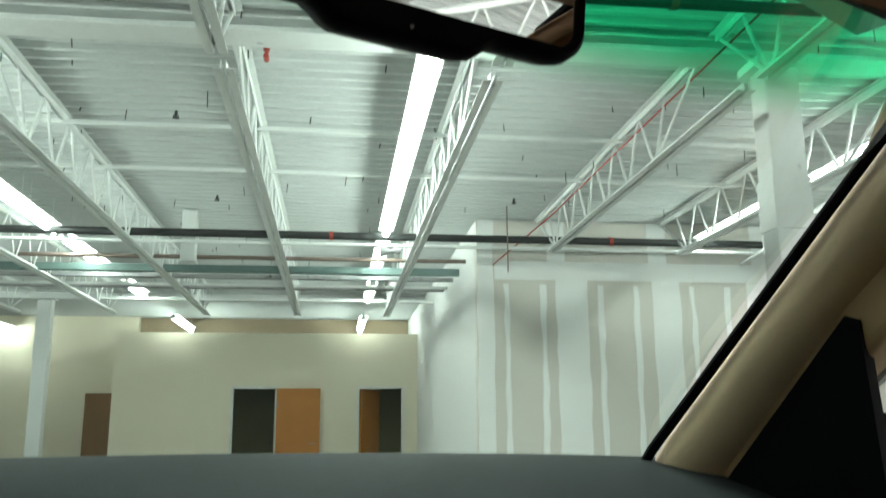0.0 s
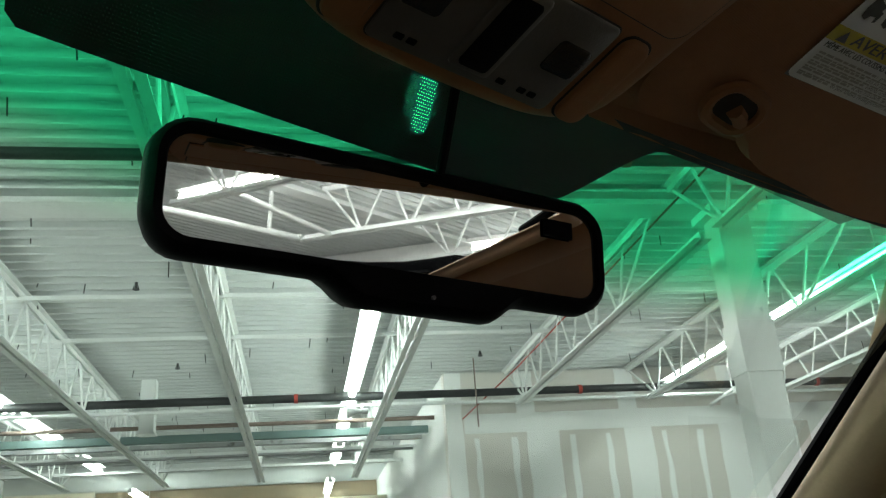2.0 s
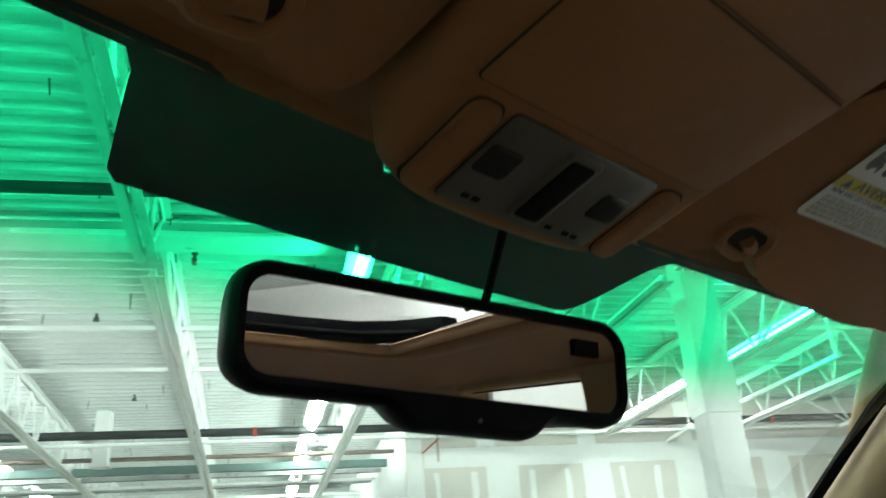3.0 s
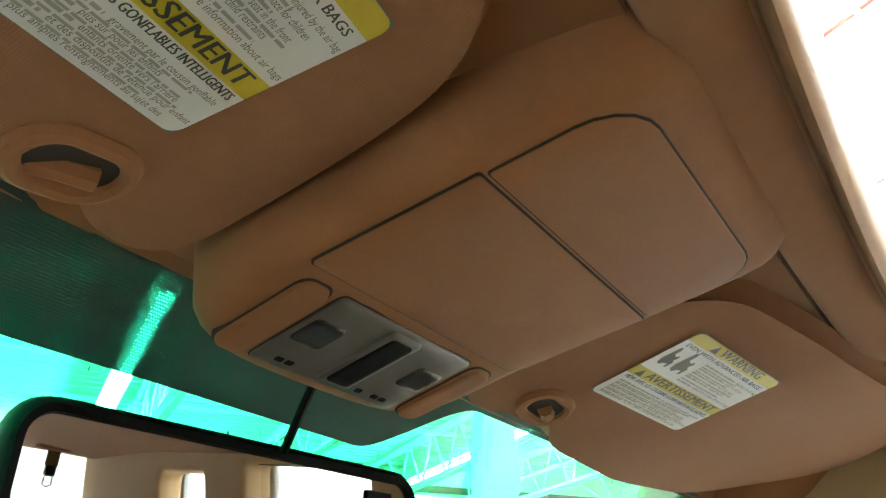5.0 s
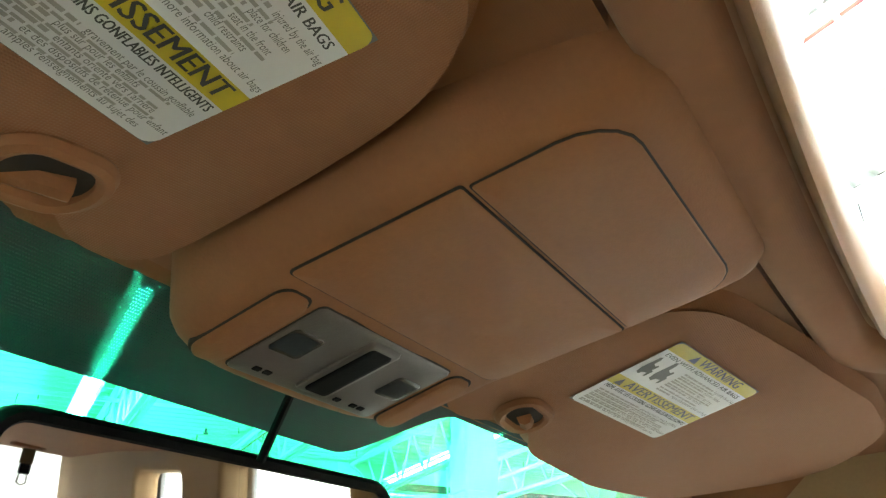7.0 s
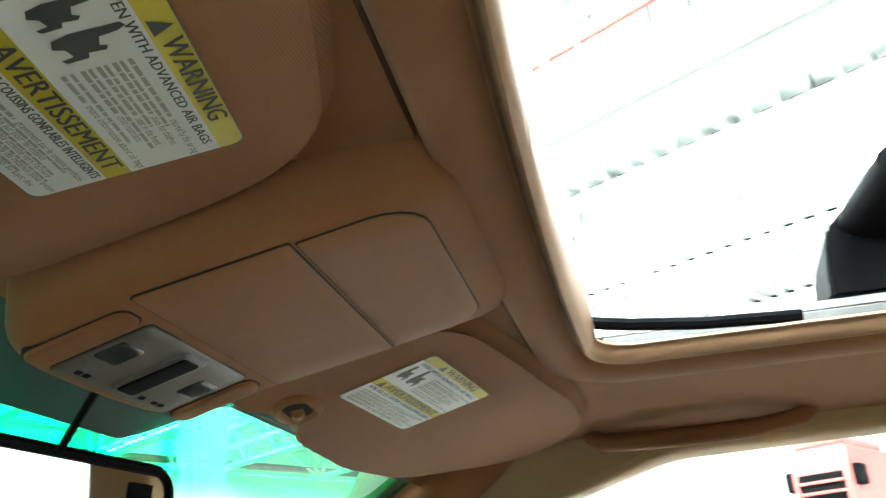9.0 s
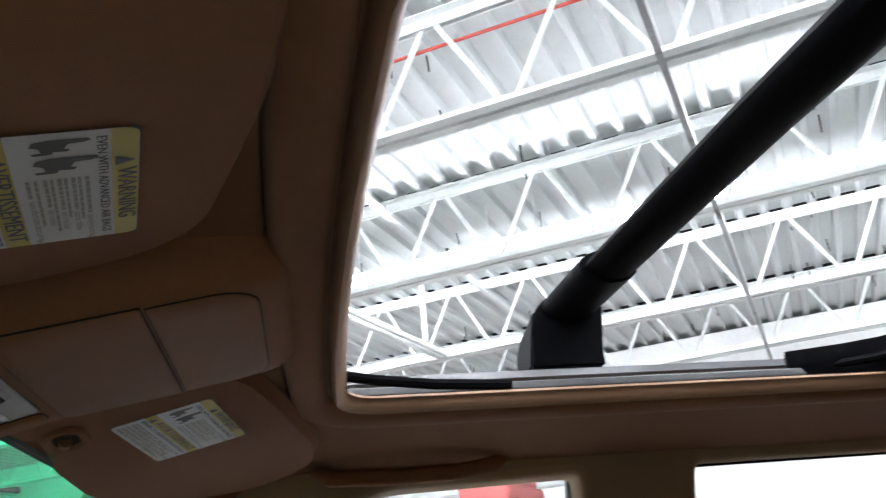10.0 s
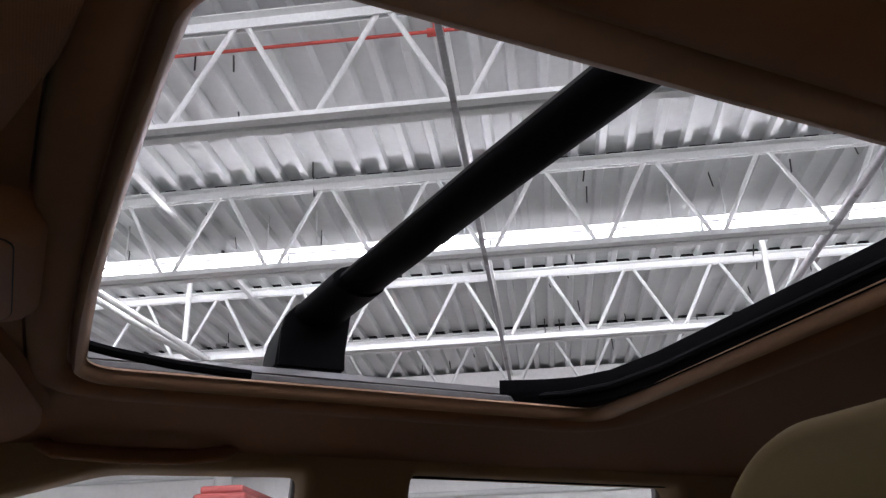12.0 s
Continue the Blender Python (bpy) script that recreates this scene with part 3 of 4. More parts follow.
brace("roof_brace", (3.66, 2.38, ZN + 0.02), (5.26, 2.26, ZN + 0.02), 0.021, "white painted steel tube brace across the roof joists")
brace("roof_post", (4.86, 2.27, ZN + 0.03), (4.86, 2.27, 3.715), 0.019, "short white steel post under the roof deck")
brace("roof_post", (4.86, -1.70, ZN + 0.03), (4.86, -1.70, 3.715), 0.019, "short white steel post under the roof deck")
brace("roof_brace", (3.60, -5.85, ZN + 0.02), (5.24, -5.66, ZN + 0.02), 0.032, "white painted steel tube brace across the roof joists")
brace("roof_brace", (3.62, -4.75, ZN + 0.02), (5.277, -5.25, ZN + 0.02), 0.024, "white painted steel tube brace across the roof joists")
brace("roof_post", (4.88, -5.72, ZN + 0.03), (4.88, -5.72, 3.715), 0.022, "short white steel post under the roof deck")
for a, c in (((4.64, 8.13, 3.21), (4.63, 6.32, 3.21)), ((5.35, 9.26, 3.21), (5.33, 7.34, 3.21)), ((4.76, 9.98, 3.21), (4.63, 9.1, 3.21))):
    brace("roof_brace", a, c, 0.022, "white painted steel tube brace under the roof")
    brace("roof_post", (c[0], c[1] + 0.05, 3.23), (c[0], c[1] + 0.05, 3.715), 0.008, "thin white steel hanger under the roof deck")

def red_fitting(x, y, z0, z1):
    f_ = thing("pipe_fitting", "small red pipe tee with a drop at a roof joist", "pipe fitting", pose(x, y, 0), "pipe fittings")
    part("drop", tube((0, 0, z0), (0, 0, z1), 0.012, 10), "redpipe", f_, smooth=True)
    part("tee", tube((0, -0.035, z0 + 0.012), (0, 0.035, z0 + 0.012), 0.019, 10), "redpipe", f_, smooth=True)
    part("cap", tube((0, 0, z1 - 0.03), (0, 0, z1), 0.022, 10), "redpipe", f_, smooth=True)
red_fitting(2.232, 0.155, 3.55, 3.66)
red_fitting(-0.70, 5.42, 3.60, 3.69)

def sprinkler_head(x, y):
    s = thing("fire_sprinkler", "small dark fire sprinkler under the roof deck", "sprinkler", pose(x, y, ZT), "sprinkler heads")
    part("stem", tube((0, 0, 0.0), (0, 0, -0.05), 0.012, 8), "blackpipe", s)
    part("deflector", sweep([(0, 0, -0.055), (0, 0, -0.060)], ring(0.028, 10), up=(0, 1, 0)), "blackpipe", s)
    part("frame", sweep([(0.016, 0, -0.03), (0.02, 0, -0.045), (0.0, 0, -0.056), (-0.02, 0, -0.045), (-0.016, 0, -0.03)], ring(0.004, 6), up=(0, 1, 0)), "blackpipe", s)
for q in ((-1.5, 6.7), (1.7, 9.0), (-1.5, 9.2), (-4.2, 7.8), (1.4, 1.2), (4.5, 1.9)):
    sprinkler_head(*q)

def machine():
    """A red louvred machine housing standing by the east wall."""
    m = thing("louvred_machine", "faded red machine housing with a black louvred grille", "machine", pose(6.2, 2.2, 0))
    part("body", box(-0.45, 0.45, -0.12, 0.30, 0.0, 2.30, 0.03), "machine_red", m)
    part("grille_backing", box(-0.458, -0.451, -0.065, 0.245, 1.62, 2.12), "black", m, "black grille opening")
    for i in range(7):
        part("louvre", box(-0.49, -0.459, -0.07, 0.25, 1.63 + i * 0.07, 1.65 + i * 0.07, 0.004), "machine_red", m)
    for s in (-0.12, 0.30):
        part("side_lamp", box(-0.42, -0.30, s - 0.06, s + 0.06, 2.02, 2.16, 0.02), "black", m, "dark side lamp")
    part("top_cap", box(-0.40, 0.40, -0.08, 0.26, 2.301, 2.36, 0.02), "machine_red", m)
    return m
machine()
pipe("insulated_pipe", [(7.7, 3.0, 0.0), (7.7, 3.0, 3.6)], 0.09, "white", "white insulated vertical pipe on the east wall")
pipe("wall_rail", [(7.922, -8.5, 2.50), (7.922, 9.9, 2.50)], 0.03, "steel", "white painted rail along the east wall", "rail")
pipe("wall_conduit", [(7.932, -8.5, 2.78), (7.932, 9.9, 2.78)], 0.018, "steel", "thin conduit along the east wall", "conduit")

def fasteners():
    """Screw tips and wire ends that hang from the roof deck."""
    rnd, b = random.Random(5), bmesh.new()
    for i in range(520):
        x, y = rnd.uniform(-6, 7.8), rnd.uniform(-3, 15.5)
        if x > 1.4 and y > 9.9:
            continue
        h, t = rnd.uniform(0.03, 0.10), rnd.uniform(-0.02, 0.02)
        sweep([(x, y, ZT + 0.05), (x + t, y + t, ZT + 0.01 - h)], ring(0.0045, 4), b, up=(0, 1, 0))
    return b
tagged(part("deck_fasteners", fasteners(), "blackpipe"), "dark screw tips and wire ends hanging from the roof deck", "fasteners", kind="stuff")

# ---------------------------------------------------------------- the car (x to its right, y ahead, metres from the middle of its front seats)
car = thing("car", "parked car with a beige interior and an open sunroof", "car", pose(0, 0, 0, 0, 0, CAR_YAW) @ pose(0.1042, -0.0233, -0.209) @ Matrix.Diagonal((CAR_SIZE, CAR_SIZE, CAR_SIZE, 1)))
OX0, OX1, OY0, OY1 = -0.328, 0.287, -0.470, 0.154          # sunroof opening
RIM = 1.536

def roof_z(x, y):
    z = 1.543 - 0.020 * (abs(x) / 0.57) ** 4
    if y > 0.16:
        z -= 0.016 * ((y - 0.16) / 0.3) ** 1.2
    if y < -1.2:
        z -= 0.04 * ((-1.2 - y) / 0.9) ** 2
    return z

def front_edge(x):
    return 0.455 - 0.085 * (x / 0.53) ** 2

def headliner():
    """Moulded headliner with the rolled rim of the sunroof opening."""
    b = bmesh.new()
    inner, base = [], rounded(OX0, OX1, OY0, OY1, (0.032, 0.034, 0.045, 0.014), 10)
    for p, q in zip(base, base[1:] + base[:1]):
        m = max(1, round((Vector(q) - Vector(p)).length / 0.04))
        inner += [tuple(Vector(p).lerp(Vector(q), i / m)) for i in range(m)]
    inner = [(x, y - 0.007 * (x / 0.28) ** 2 * min(1, max(0, y / 0.10))) for x, y in inner]      # the front edge bows forward in its middle
    def rear(x, y):
        return y + (0.039 - 0.078 * x) * min(1, max(0, (-0.30 - y) / 0.10))
    inner = [(x, rear(x, y)) for x, y in inner]                      # the rear edge swings back towards its right corner
    cx, cy = (OX0 + OX1) / 2, (OY0 + OY1) / 2
    prof = [(0.000, 0.034), (0.000, 0.019), (0.003, 0.010), (0.007, 0.002), (0.012, -0.0035), (0.017, -0.005), (0.021, -0.002), (0.024, 0.006), (0.027, 0.0105), (0.031, 0.008), (0.036, 0.001), (0.046, -0.004), (0.060, -0.006), (0.076, -0.006), (0.084, -0.003), (0.089, 0.004), (0.092, 0.014), (0.094, 0.0)]
    n = len(inner)
    rows = []
    for d, h in prof:
        row = []
        for i, (x, y) in enumerate(inner):
            a, c = Vector(inner[i - 1]), Vector(inner[(i + 1) % n])
            t = (c - a).normalized()
            ahead = t.x * t.x if y > 0 else 0
            q = Vector((x, y)) + Vector((t.y, -t.x)) * d * (1 - 0.42 * ahead)      # the rim is narrower along its front
            hh = min(h, 0.007) if d < 0.001 and (x > 0.24 or y < -0.36) else h
            row.append(Vector((q.x, q.y, RIM + hh)) if d < 0.093 else Vector((q.x, q.y, roof_z(q.x, q.y))))
        rows.append(row)
    last = rows[-1]
    for k in [m / 14 for m in range(1, 15)]:
        row = []
        for i in range(n):
            p = last[i]
            dx, dy = p.x - cx, p.y - cy
            s = min([v for v in (((0.585 - cx) / dx if dx > 0 else (-0.585 - cx) / dx) if abs(dx) > 1e-6 else 1e9, ((0.46 - cy) / dy if dy > 0 else (-2.05 - cy) / dy) if abs(dy) > 1e-6 else 1e9)])
            ex, ey = cx + dx * s, cy + dy * s
            ey = min(ey, front_edge(ex))
            x, y = p.x + (ex - p.x) * k, p.y + (ey - p.y) * k
            row.append(Vector((x, y, roof_z(x, y))))
        rows.append(row)
    vs = [[b.verts.new(p) for p in r] for r in rows]
    for level, (r, q) in enumerate(zip(vs, vs[1:])):
        for i in range(n):
            f = b.faces.new((r[i], r[(i + 1) % n], q[(i + 1) % n], q[i]))
            f.material_index = 1 if level < 9 else 0                 # the rolled rim is a smooth vinyl strip
    return b
hl = part("headliner", headliner(), "headliner", car, "beige moulded headliner with a rolled sunroof rim", smooth=True)
hl.data.materials.append(M["rim"])

def outer_roof():
    """Painted roof skin with the sunroof hole."""
    b = bmesh.new()
    for x0, x1, y0, y1 in ((-0.66, OX0 - 0.05, -2.1, 0.52), (OX1 + 0.135, 0.66, -2.1, 0.52), (OX0 - 0.05, OX1 + 0.09, OY1 + 0.03, 0.52), (OX0 - 0.05, OX1 + 0.09, -2.1, -1.05)):
        box(x0, x1, y0, y1, 1.592, 1.600, bm=b)
    return b
roof = part("roof_skin", outer_roof(), "paint", car, "grey painted roof skin")

# sunroof: frame, seals, right guide track, slid-back glass
part("sunroof_track", box(0.335, 0.37, OY0 + 0.04, OY1 - 0.01, 1.5575, 1.566, 0.0015), "steel_grey", car, "grey painted sunroof guide rail")
strip = part("track_strip", box(0.334, 0.34, OY0 + 0.05, OY1 - 0.06, 1.5485, 1.557), "silver", car, "worn aluminium track strip with dark slots")
part("drain_tray", box(0.3405, 0.378, OY0 + 0.02, OY1 + 0.01, 1.5465, 1.5570), "rubber", car, "black drain tray beside the sunroof")
rnd, yy = random.Random(8), OY0 + 0.06
while yy < OY1 - 0.075:
    w = rnd.choice((0.0015, 0.002, 0.004, 0.007))
    part("track_slot", box(0.3328, 0.3338, yy, yy + w, 1.549 + rnd.uniform(0, 0.002), 1.5565 - rnd.uniform(0, 0.002)), "rubber" if rnd.random() < 0.35 else "grey", strip)
    yy += w + rnd.uniform(0.014, 0.055)
part("sunroof_side_seal", sweep([(0.314, OY1 - 0.005, 1.549), (0.314, OY0 + 0.02, 1.549)], ring(0.004, 8)), "rubber", car, "black rubber seal", smooth=True)
part("sunroof_side_seal", sweep([(0.378, OY1 + 0.01, 1.572), (0.378, OY0 - 0.02, 1.572)], ring(0.0035, 8)), "rubber", car, "black rubber seal", smooth=True)
part("sunroof_side_seal", sweep([(-0.3, OY1 - 0.005, 1.581), (-0.3, OY0 + 0.02, 1.581)], ring(0.008, 8)), "rubber", car, "black rubber seal", smooth=True)
part("deflector_arm", sweep([(0.298, OY1 + 0.01, 1.572), (0.298, 0.12, 1.564), (0.3, 0.06, 1.5575), (0.306, -0.02, 1.555)], ring(0.0055, 8)), "rubber", car, "black wind deflector arm", smooth=True)
REAR = [(0.363, -0.360, 1.575), (0.333, -0.415, 1.574), (0.293, -0.446, 1.571), (0.228, -0.460, 1.566), (0.14, -0.464, 1.565), (-0.02, -0.453, 1.565), (-0.18, -0.441, 1.565), (-0.30, -0.430, 1.566)]
part("seal_bead", sweep([(x - 0.005, y + 0.026, z - 0.009) for x, y, z in REAR], ring(0.0045, 8)), "black", car, "thin black bead on the rear seal", smooth=True)
part("sunroof_rear_seal", sweep(REAR, [(-0.016, -0.018), (-0.010, -0.022), (0.020, -0.022), (0.026, -0.006), (0.022, 0.012), (-0.012, 0.014), (-0.018, 0.004)]), "rubber", car,
     "thick black rubber seal at the rear edge of the sunroof", smooth=True)
gl = part("sunroof_glass", box(-0.31, 0.358, -1.10, OY0 - 0.035, 1.581, 1.5845, 0.001), "roofglass", car, "dark glass sunroof panel slid back")

# roof rack: rails and one crossbar over the opening
for s in (-1, 1):
    part("roof_rail", sweep([(0.53 * s, 0.42, 1.602), (0.53 * s, 0.30, 1.610), (0.53 * s, -1.5, 1.610), (0.53 * s, -1.8, 1.602)], ring(0.010, 10)), "black", car, "black roof rail", smooth=True)
def rack_foot(s, y):
    pts = [(0.046, -0.016), (0.040, 0.034), (0.034, 0.058), (0.018, 0.066), (0.004, 0.084), (-0.020, 0.092), (-0.060, 0.084), (-0.047, 0.050), (-0.047, -0.016)]
    b = bmesh.new()
    lo = [b.verts.new((s * 0.425, y + p, 1.618 + q)) for p, q in pts]
    hi = [b.verts.new((s * 0.525, y + p * 0.9, 1.616 + q * 0.85)) for p, q in pts]
    n = len(pts)
    b.faces.new(lo)
    b.faces.new(hi[::-1])
    for i in range(n):
        b.faces.new((lo[i], lo[(i + 1) % n], hi[(i + 1) % n], hi[i]))
    bmesh.ops.bevel(b, geom=b.edges[:], offset=0.004, segments=2, affect="EDGES")
    return b
part("rack_foot", rack_foot(1, -0.122), "black", car, "black clamp foot of the roof bar", smooth=True)
part("rack_foot", rack_foot(-1, -0.203), "black", car, "black clamp foot of the roof bar", smooth=True)
bar_profile = [(0.029 * math.cos(t), 0.0155 * math.sin(t)) for t in [k * math.pi / 8 for k in range(16)]]
part("roof_crossbar", sweep([(-0.50, -0.216, 1.678), (0.0, -0.171, 1.682), (0.44, -0.133, 1.678)], bar_profile), "black", car, "black roof rack crossbar over the open sunroof", smooth=True)
part("crossbar_sleeve", sweep([(0.30, -0.142, 1.679), (0.46, -0.130, 1.677)], [(a * 1.18, c * 1.25) for a, c in bar_profile]), "black", car, smooth=True)

# windshield
def header(u, v):
    x = 0.545 * (2 * u - 1)
    y = front_edge(x)
    return (x, y - 0.014 + 0.018 * v, roof_z(x, y - 0.014) + 0.004 + (1.5305 - 0.04 * (x / 0.53) ** 2 - 0.006 - roof_z(x, y - 0.014) - 0.004) * v)
part("windshield_header", sheet(header, 30, 3, (0, 0.006, 0.012)), "trim", car, "beige trim strip along the top of the windshield", smooth=True)
def ws(u, v):
    top = Vector((0.53 * u, front_edge(0.53 * u) + 0.002, 1.53 - 0.04 * u * u))
    bot = Vector((0.645 * u, 1.0 - 0.13 * u * u, 1.05 + 0.01 * u * u))
    p = top.lerp(bot, v)
    return p + Vector((0, 0.6, 0.8)) * 0.035 * math.sin(math.pi * min(max(v, 0), 1))
wsg = part("windshield", sheet(lambda u, v: ws(2 * u - 1, v), 24, 16), "windshield", car, "windshield with a green shade band along its top", smooth=True)

def frit():
    """Black dot print along the top of the glass with a deep tongue behind the mirror."""
    b = bmesh.new()
    uv = b.loops.layers.uv.new("uv")
    n, cols = 160, []
    def depth(x):
        if x < 0:
            k = min(1, max(0, (-x - 0.165) / 0.022))
        else:
            k = min(1, max(0, (x - 0.150) / 0.072))
        return 0.098 + (0.012 - 0.098) * (k * k * (3 - 2 * k))
    m = 8
    for i in range(n + 1):
        x = -0.52 + 1.04 * i / n
        cols.append([(b.verts.new(ws(x / 0.53, depth(x) * j / m) + Vector((0, -0.002, -0.003))), x, depth(x) * j / m * 0.6) for j in range(m + 1)])
    for i in range(n):
        for j in range(m):
            q = (cols[i][j], cols[i + 1][j], cols[i + 1][j + 1], cols[i][j + 1])
            f = b.faces.new([k[0] for k in q])
            for lp, k in zip(f.loops, q):
                lp[uv].uv = (k[1], k[2])
    return b
fr = part("windshield_dot_print", frit(), "frit", wsg, "black dotted ceramic print", smooth=True)

# dashboard and A-pillars
def side_x(z):
    return 0.735 - 0.22 * max(0, z - 0.95)
def dash_pt(u, v):
    x = 0.80 * (2 * u - 1)
    y = 0.50 + 0.52 * v
    z = 1.053 + 0.11 * math.sin(math.pi * min(1, v * 1.15) * 0.62) - 0.02 * abs(2 * u - 1) ** 2
    return (x, y, z)
part("dashboard", sheet(dash_pt, 24, 12, (0, 0, -0.3)), "dash", car, "dark dashboard top", smooth=True)
SEAL = ((0.534, 0.385, 1.502), (0.553, 0.465, 1.450), (0.592, 0.620, 1.322), (0.617, 0.800, 1.158), (0.636, 0.880, 1.076))
def pillar(s, lower=True):
    """Padded beige trim of the windshield post."""
    path = [(s * (x + 0.064), y - 0.050, z + 0.005) for x, y, z in SEAL]
    path = path[1:] if lower else [(s * 0.606, 0.290, 1.540)] + path[:2]
    prof = [(0.062 * math.cos(t) * s, 0.040 * math.sin(t) - 0.006) for t in [k * math.pi / 8 for k in range(16)]]
    return sweep(path, prof)
for s in (-1, 1):
    # One pillar in two tones: lit lower length pale, top end dark, by colour.
    part("windshield_pillar", pillar(s), "pillar", car, "beige padded windshield pillar trim", smooth=True)
    part("pillar_top", pillar(s, False), "headliner", car, "top end of the pillar trim in the darker headliner material", smooth=True)
    part("windshield_seal", sweep([(s * (x + 0.004), y - 0.012, z) for x, y, z in SEAL], ring(0.006, 6)), "rubber", car, "black windshield seal", smooth=True)
    part("door_mirror", slab(rounded(s * 0.93 - 0.12, s * 0.93 + 0.12, 0.62, 0.74, 0.05, 6), lambda x, y: 0.98, lambda x, y: 1.20, 0.04, 4), "black", car, "black door mirror", smooth=True)
    b = bmesh.new()
    lo = [b.verts.new((s * (side_x(z) - 0.040), y, z)) for y, z in ((0.80, 0.96), (0.545, 0.96), (0.532, 1.285), (0.545, 1.290), (0.714, 1.126))]
    hi = [b.verts.new((v.co.x + s * 0.02, v.co.y, v.co.z)) for v in lo]
    b.faces.new(lo)
    b.faces.new(hi[::-1])
    for i in range(5):
        b.faces.new((lo[i], lo[(i + 1) % 5], hi[(i + 1) % 5], hi[i]))
    part("mirror_sail", b, "black", car, "black triangular mirror sail panel")

# body sides with window openings, leaning inwards towards the roof
def side(s, out=0.0, thick=1.0):
    cu = bpy.data.curves.new("side", "CURVE")
    cu.dimensions, cu.fill_mode, cu.extrude, cu.bevel_depth, cu.bevel_resolution = "2D", "BOTH", 0.022, 0.012, 2
    def loop(pts):
        sp = cu.splines.new("POLY")
        sp.points.add(len(pts) - 1)
        for p, q in zip(sp.points, pts):
            p.co = (q[0], q[1], 0, 1)
        sp.use_cyclic_u = True
    loop([(-2.10, 0.4), (0.95, 0.4), (0.95, 1.03), (0.80, 1.115), (0.62, 1.29), (0.50, 1.42), (0.42, 1.545), (-2.02, 1.565), (-2.14, 1.2)])
    def corner(pts, r=0.03, n=5):
        out = []
        m = len(pts)
        for i in range(m):
            p, a, c = Vector(pts[i]), Vector(pts[i - 1]), Vector(pts[(i + 1) % m])
            da, dc = (a - p).normalized() * r, (c - p).normalized() * r
            for k in range(n + 1):
                t = k / n
                out.append((p + da) * (1 - t) ** 2 + p * 2 * t * (1 - t) + (p + dc) * t * t)
        return out
    loop(corner([(-0.157, 0.98), (0.69, 0.98), (0.63, 1.19), (0.40, 1.368), (0.245, 1.462), (0.09, 1.508), (-0.182, 1.514)]))
    loop(corner([(-0.870, 0.98), (-0.292, 0.98), (-0.317, 1.519), (-0.836, 1.519)]))
    loop(corner([(-1.42, 1.0), (-1.05, 1.0), (-1.03, 1.495), (-1.37, 1.487)], 0.05))
    ob = bpy.data.objects.new("side", cu)
    scene.collection.objects.link(ob)
    me = bpy.data.meshes.new_from_object(ob.evaluated_get(bpy.context.evaluated_depsgraph_get()))
    bpy.data.objects.remove(ob)
    b = bmesh.new()
    b.from_mesh(me)
    for v in b.verts:
        y, z, d = v.co.x, v.co.y, v.co.z
        if out and 1.36 < z < 1.541:
            z += 0.018                                  # the outer openings reach a little higher
        v.co = (s * (side_x(z) + out + d * thick), y, z)
    return b
for s in (-1, 1):
    part("outer_panel", side(s, 0.046, 0.25), "paint", car, "grey painted outer body side", smooth=True)
    part("body_side", side(s), "post", car, "beige trimmed door and pillar side with window openings", smooth=True)
    for nm, pts, tint in (("clear side window glass", [(-0.165, 0.95), (0.66, 0.95), (0.64, 1.19), (0.41, 1.385), (0.26, 1.486), (0.11, 1.522), (-0.175, 1.534)], "glass"),
                          ("smoked rear side window glass", [(-0.86, 0.95), (-0.285, 0.95), (-0.315, 1.538), (-0.83, 1.535)], "privacy"),
                          ("smoked quarter window glass", [(-1.46, 0.97), (-0.98, 0.97), (-0.97, 1.535), (-1.41, 1.53)], "privacy")):
        b = bmesh.new()
        b.faces.new([b.verts.new((s * (side_x(z) + 0.008), y, z)) for y, z in pts])
        part("side_glass", b, tint, car, nm)
    def cant(u, v):
        y = 0.38 - 2.4 * u
        a = math.pi / 2 * v
        return (s * (0.560 + 0.052 * math.sin(a)), y, 1.512 + 0.022 * math.cos(a) - (0.05 * ((y - 0.15) / 0.2) ** 2 if y > 0.15 else 0))
    part("roof_side_trim", sheet(cant, 20, 8, (0, 0, 0.012)), "headliner", car, "beige padded roof side trim", smooth=True)
    part("door_seal", sweep([(s * 0.612, 0.257, 1.470), (s * 0.612, 0.11, 1.506), (s * 0.612, -1.8, 1.512)], ring(0.004, 6)), "rubber", car, smooth=True)
    # assist grip over the window
    part("assist_grip", sweep([(s * 0.570, 0.175, 1.522), (s * 0.548, 0.160, 1.509), (s * 0.540, 0.08, 1.505), (s * 0.540, 0.0, 1.507), (s * 0.548, -0.045, 1.515), (s * 0.566, -0.06, 1.527)], ring(0.010, 10)), "trim", car, "beige assist grip", smooth=True)

# tail of the cabin
part("tailgate_panel", box(-0.78, 0.78, -2.20, -2.165, 0.40, 1.02, 0.01), "paint", car, "grey painted tailgate")
part("tail_panel", box(-0.74, 0.74, -2.16, -2.12, 0.4, 1.02, 0.01), "trim", car)
b = bmesh.new()
b.faces.new([b.verts.new(p) for p in ((-0.66, -2.13, 1.0), (0.66, -2.13, 1.0), (0.60, -2.06, 1.522), (-0.60, -2.06, 1.522))])
part("tail_glass", b, "privacy", car, "smoked tailgate glass")
part("tail_header", box(-0.62, 0.62, -2.10, -2.03, 1.516, 1.575, 0.012), "headliner", car)
for s in (-1, 1):
    part("tail_pillar", sweep([(s * 0.645, -2.04, 1.55), (s * 0.725, -2.12, 1.0)], ring(0.045, 10)), "post", car, smooth=True)
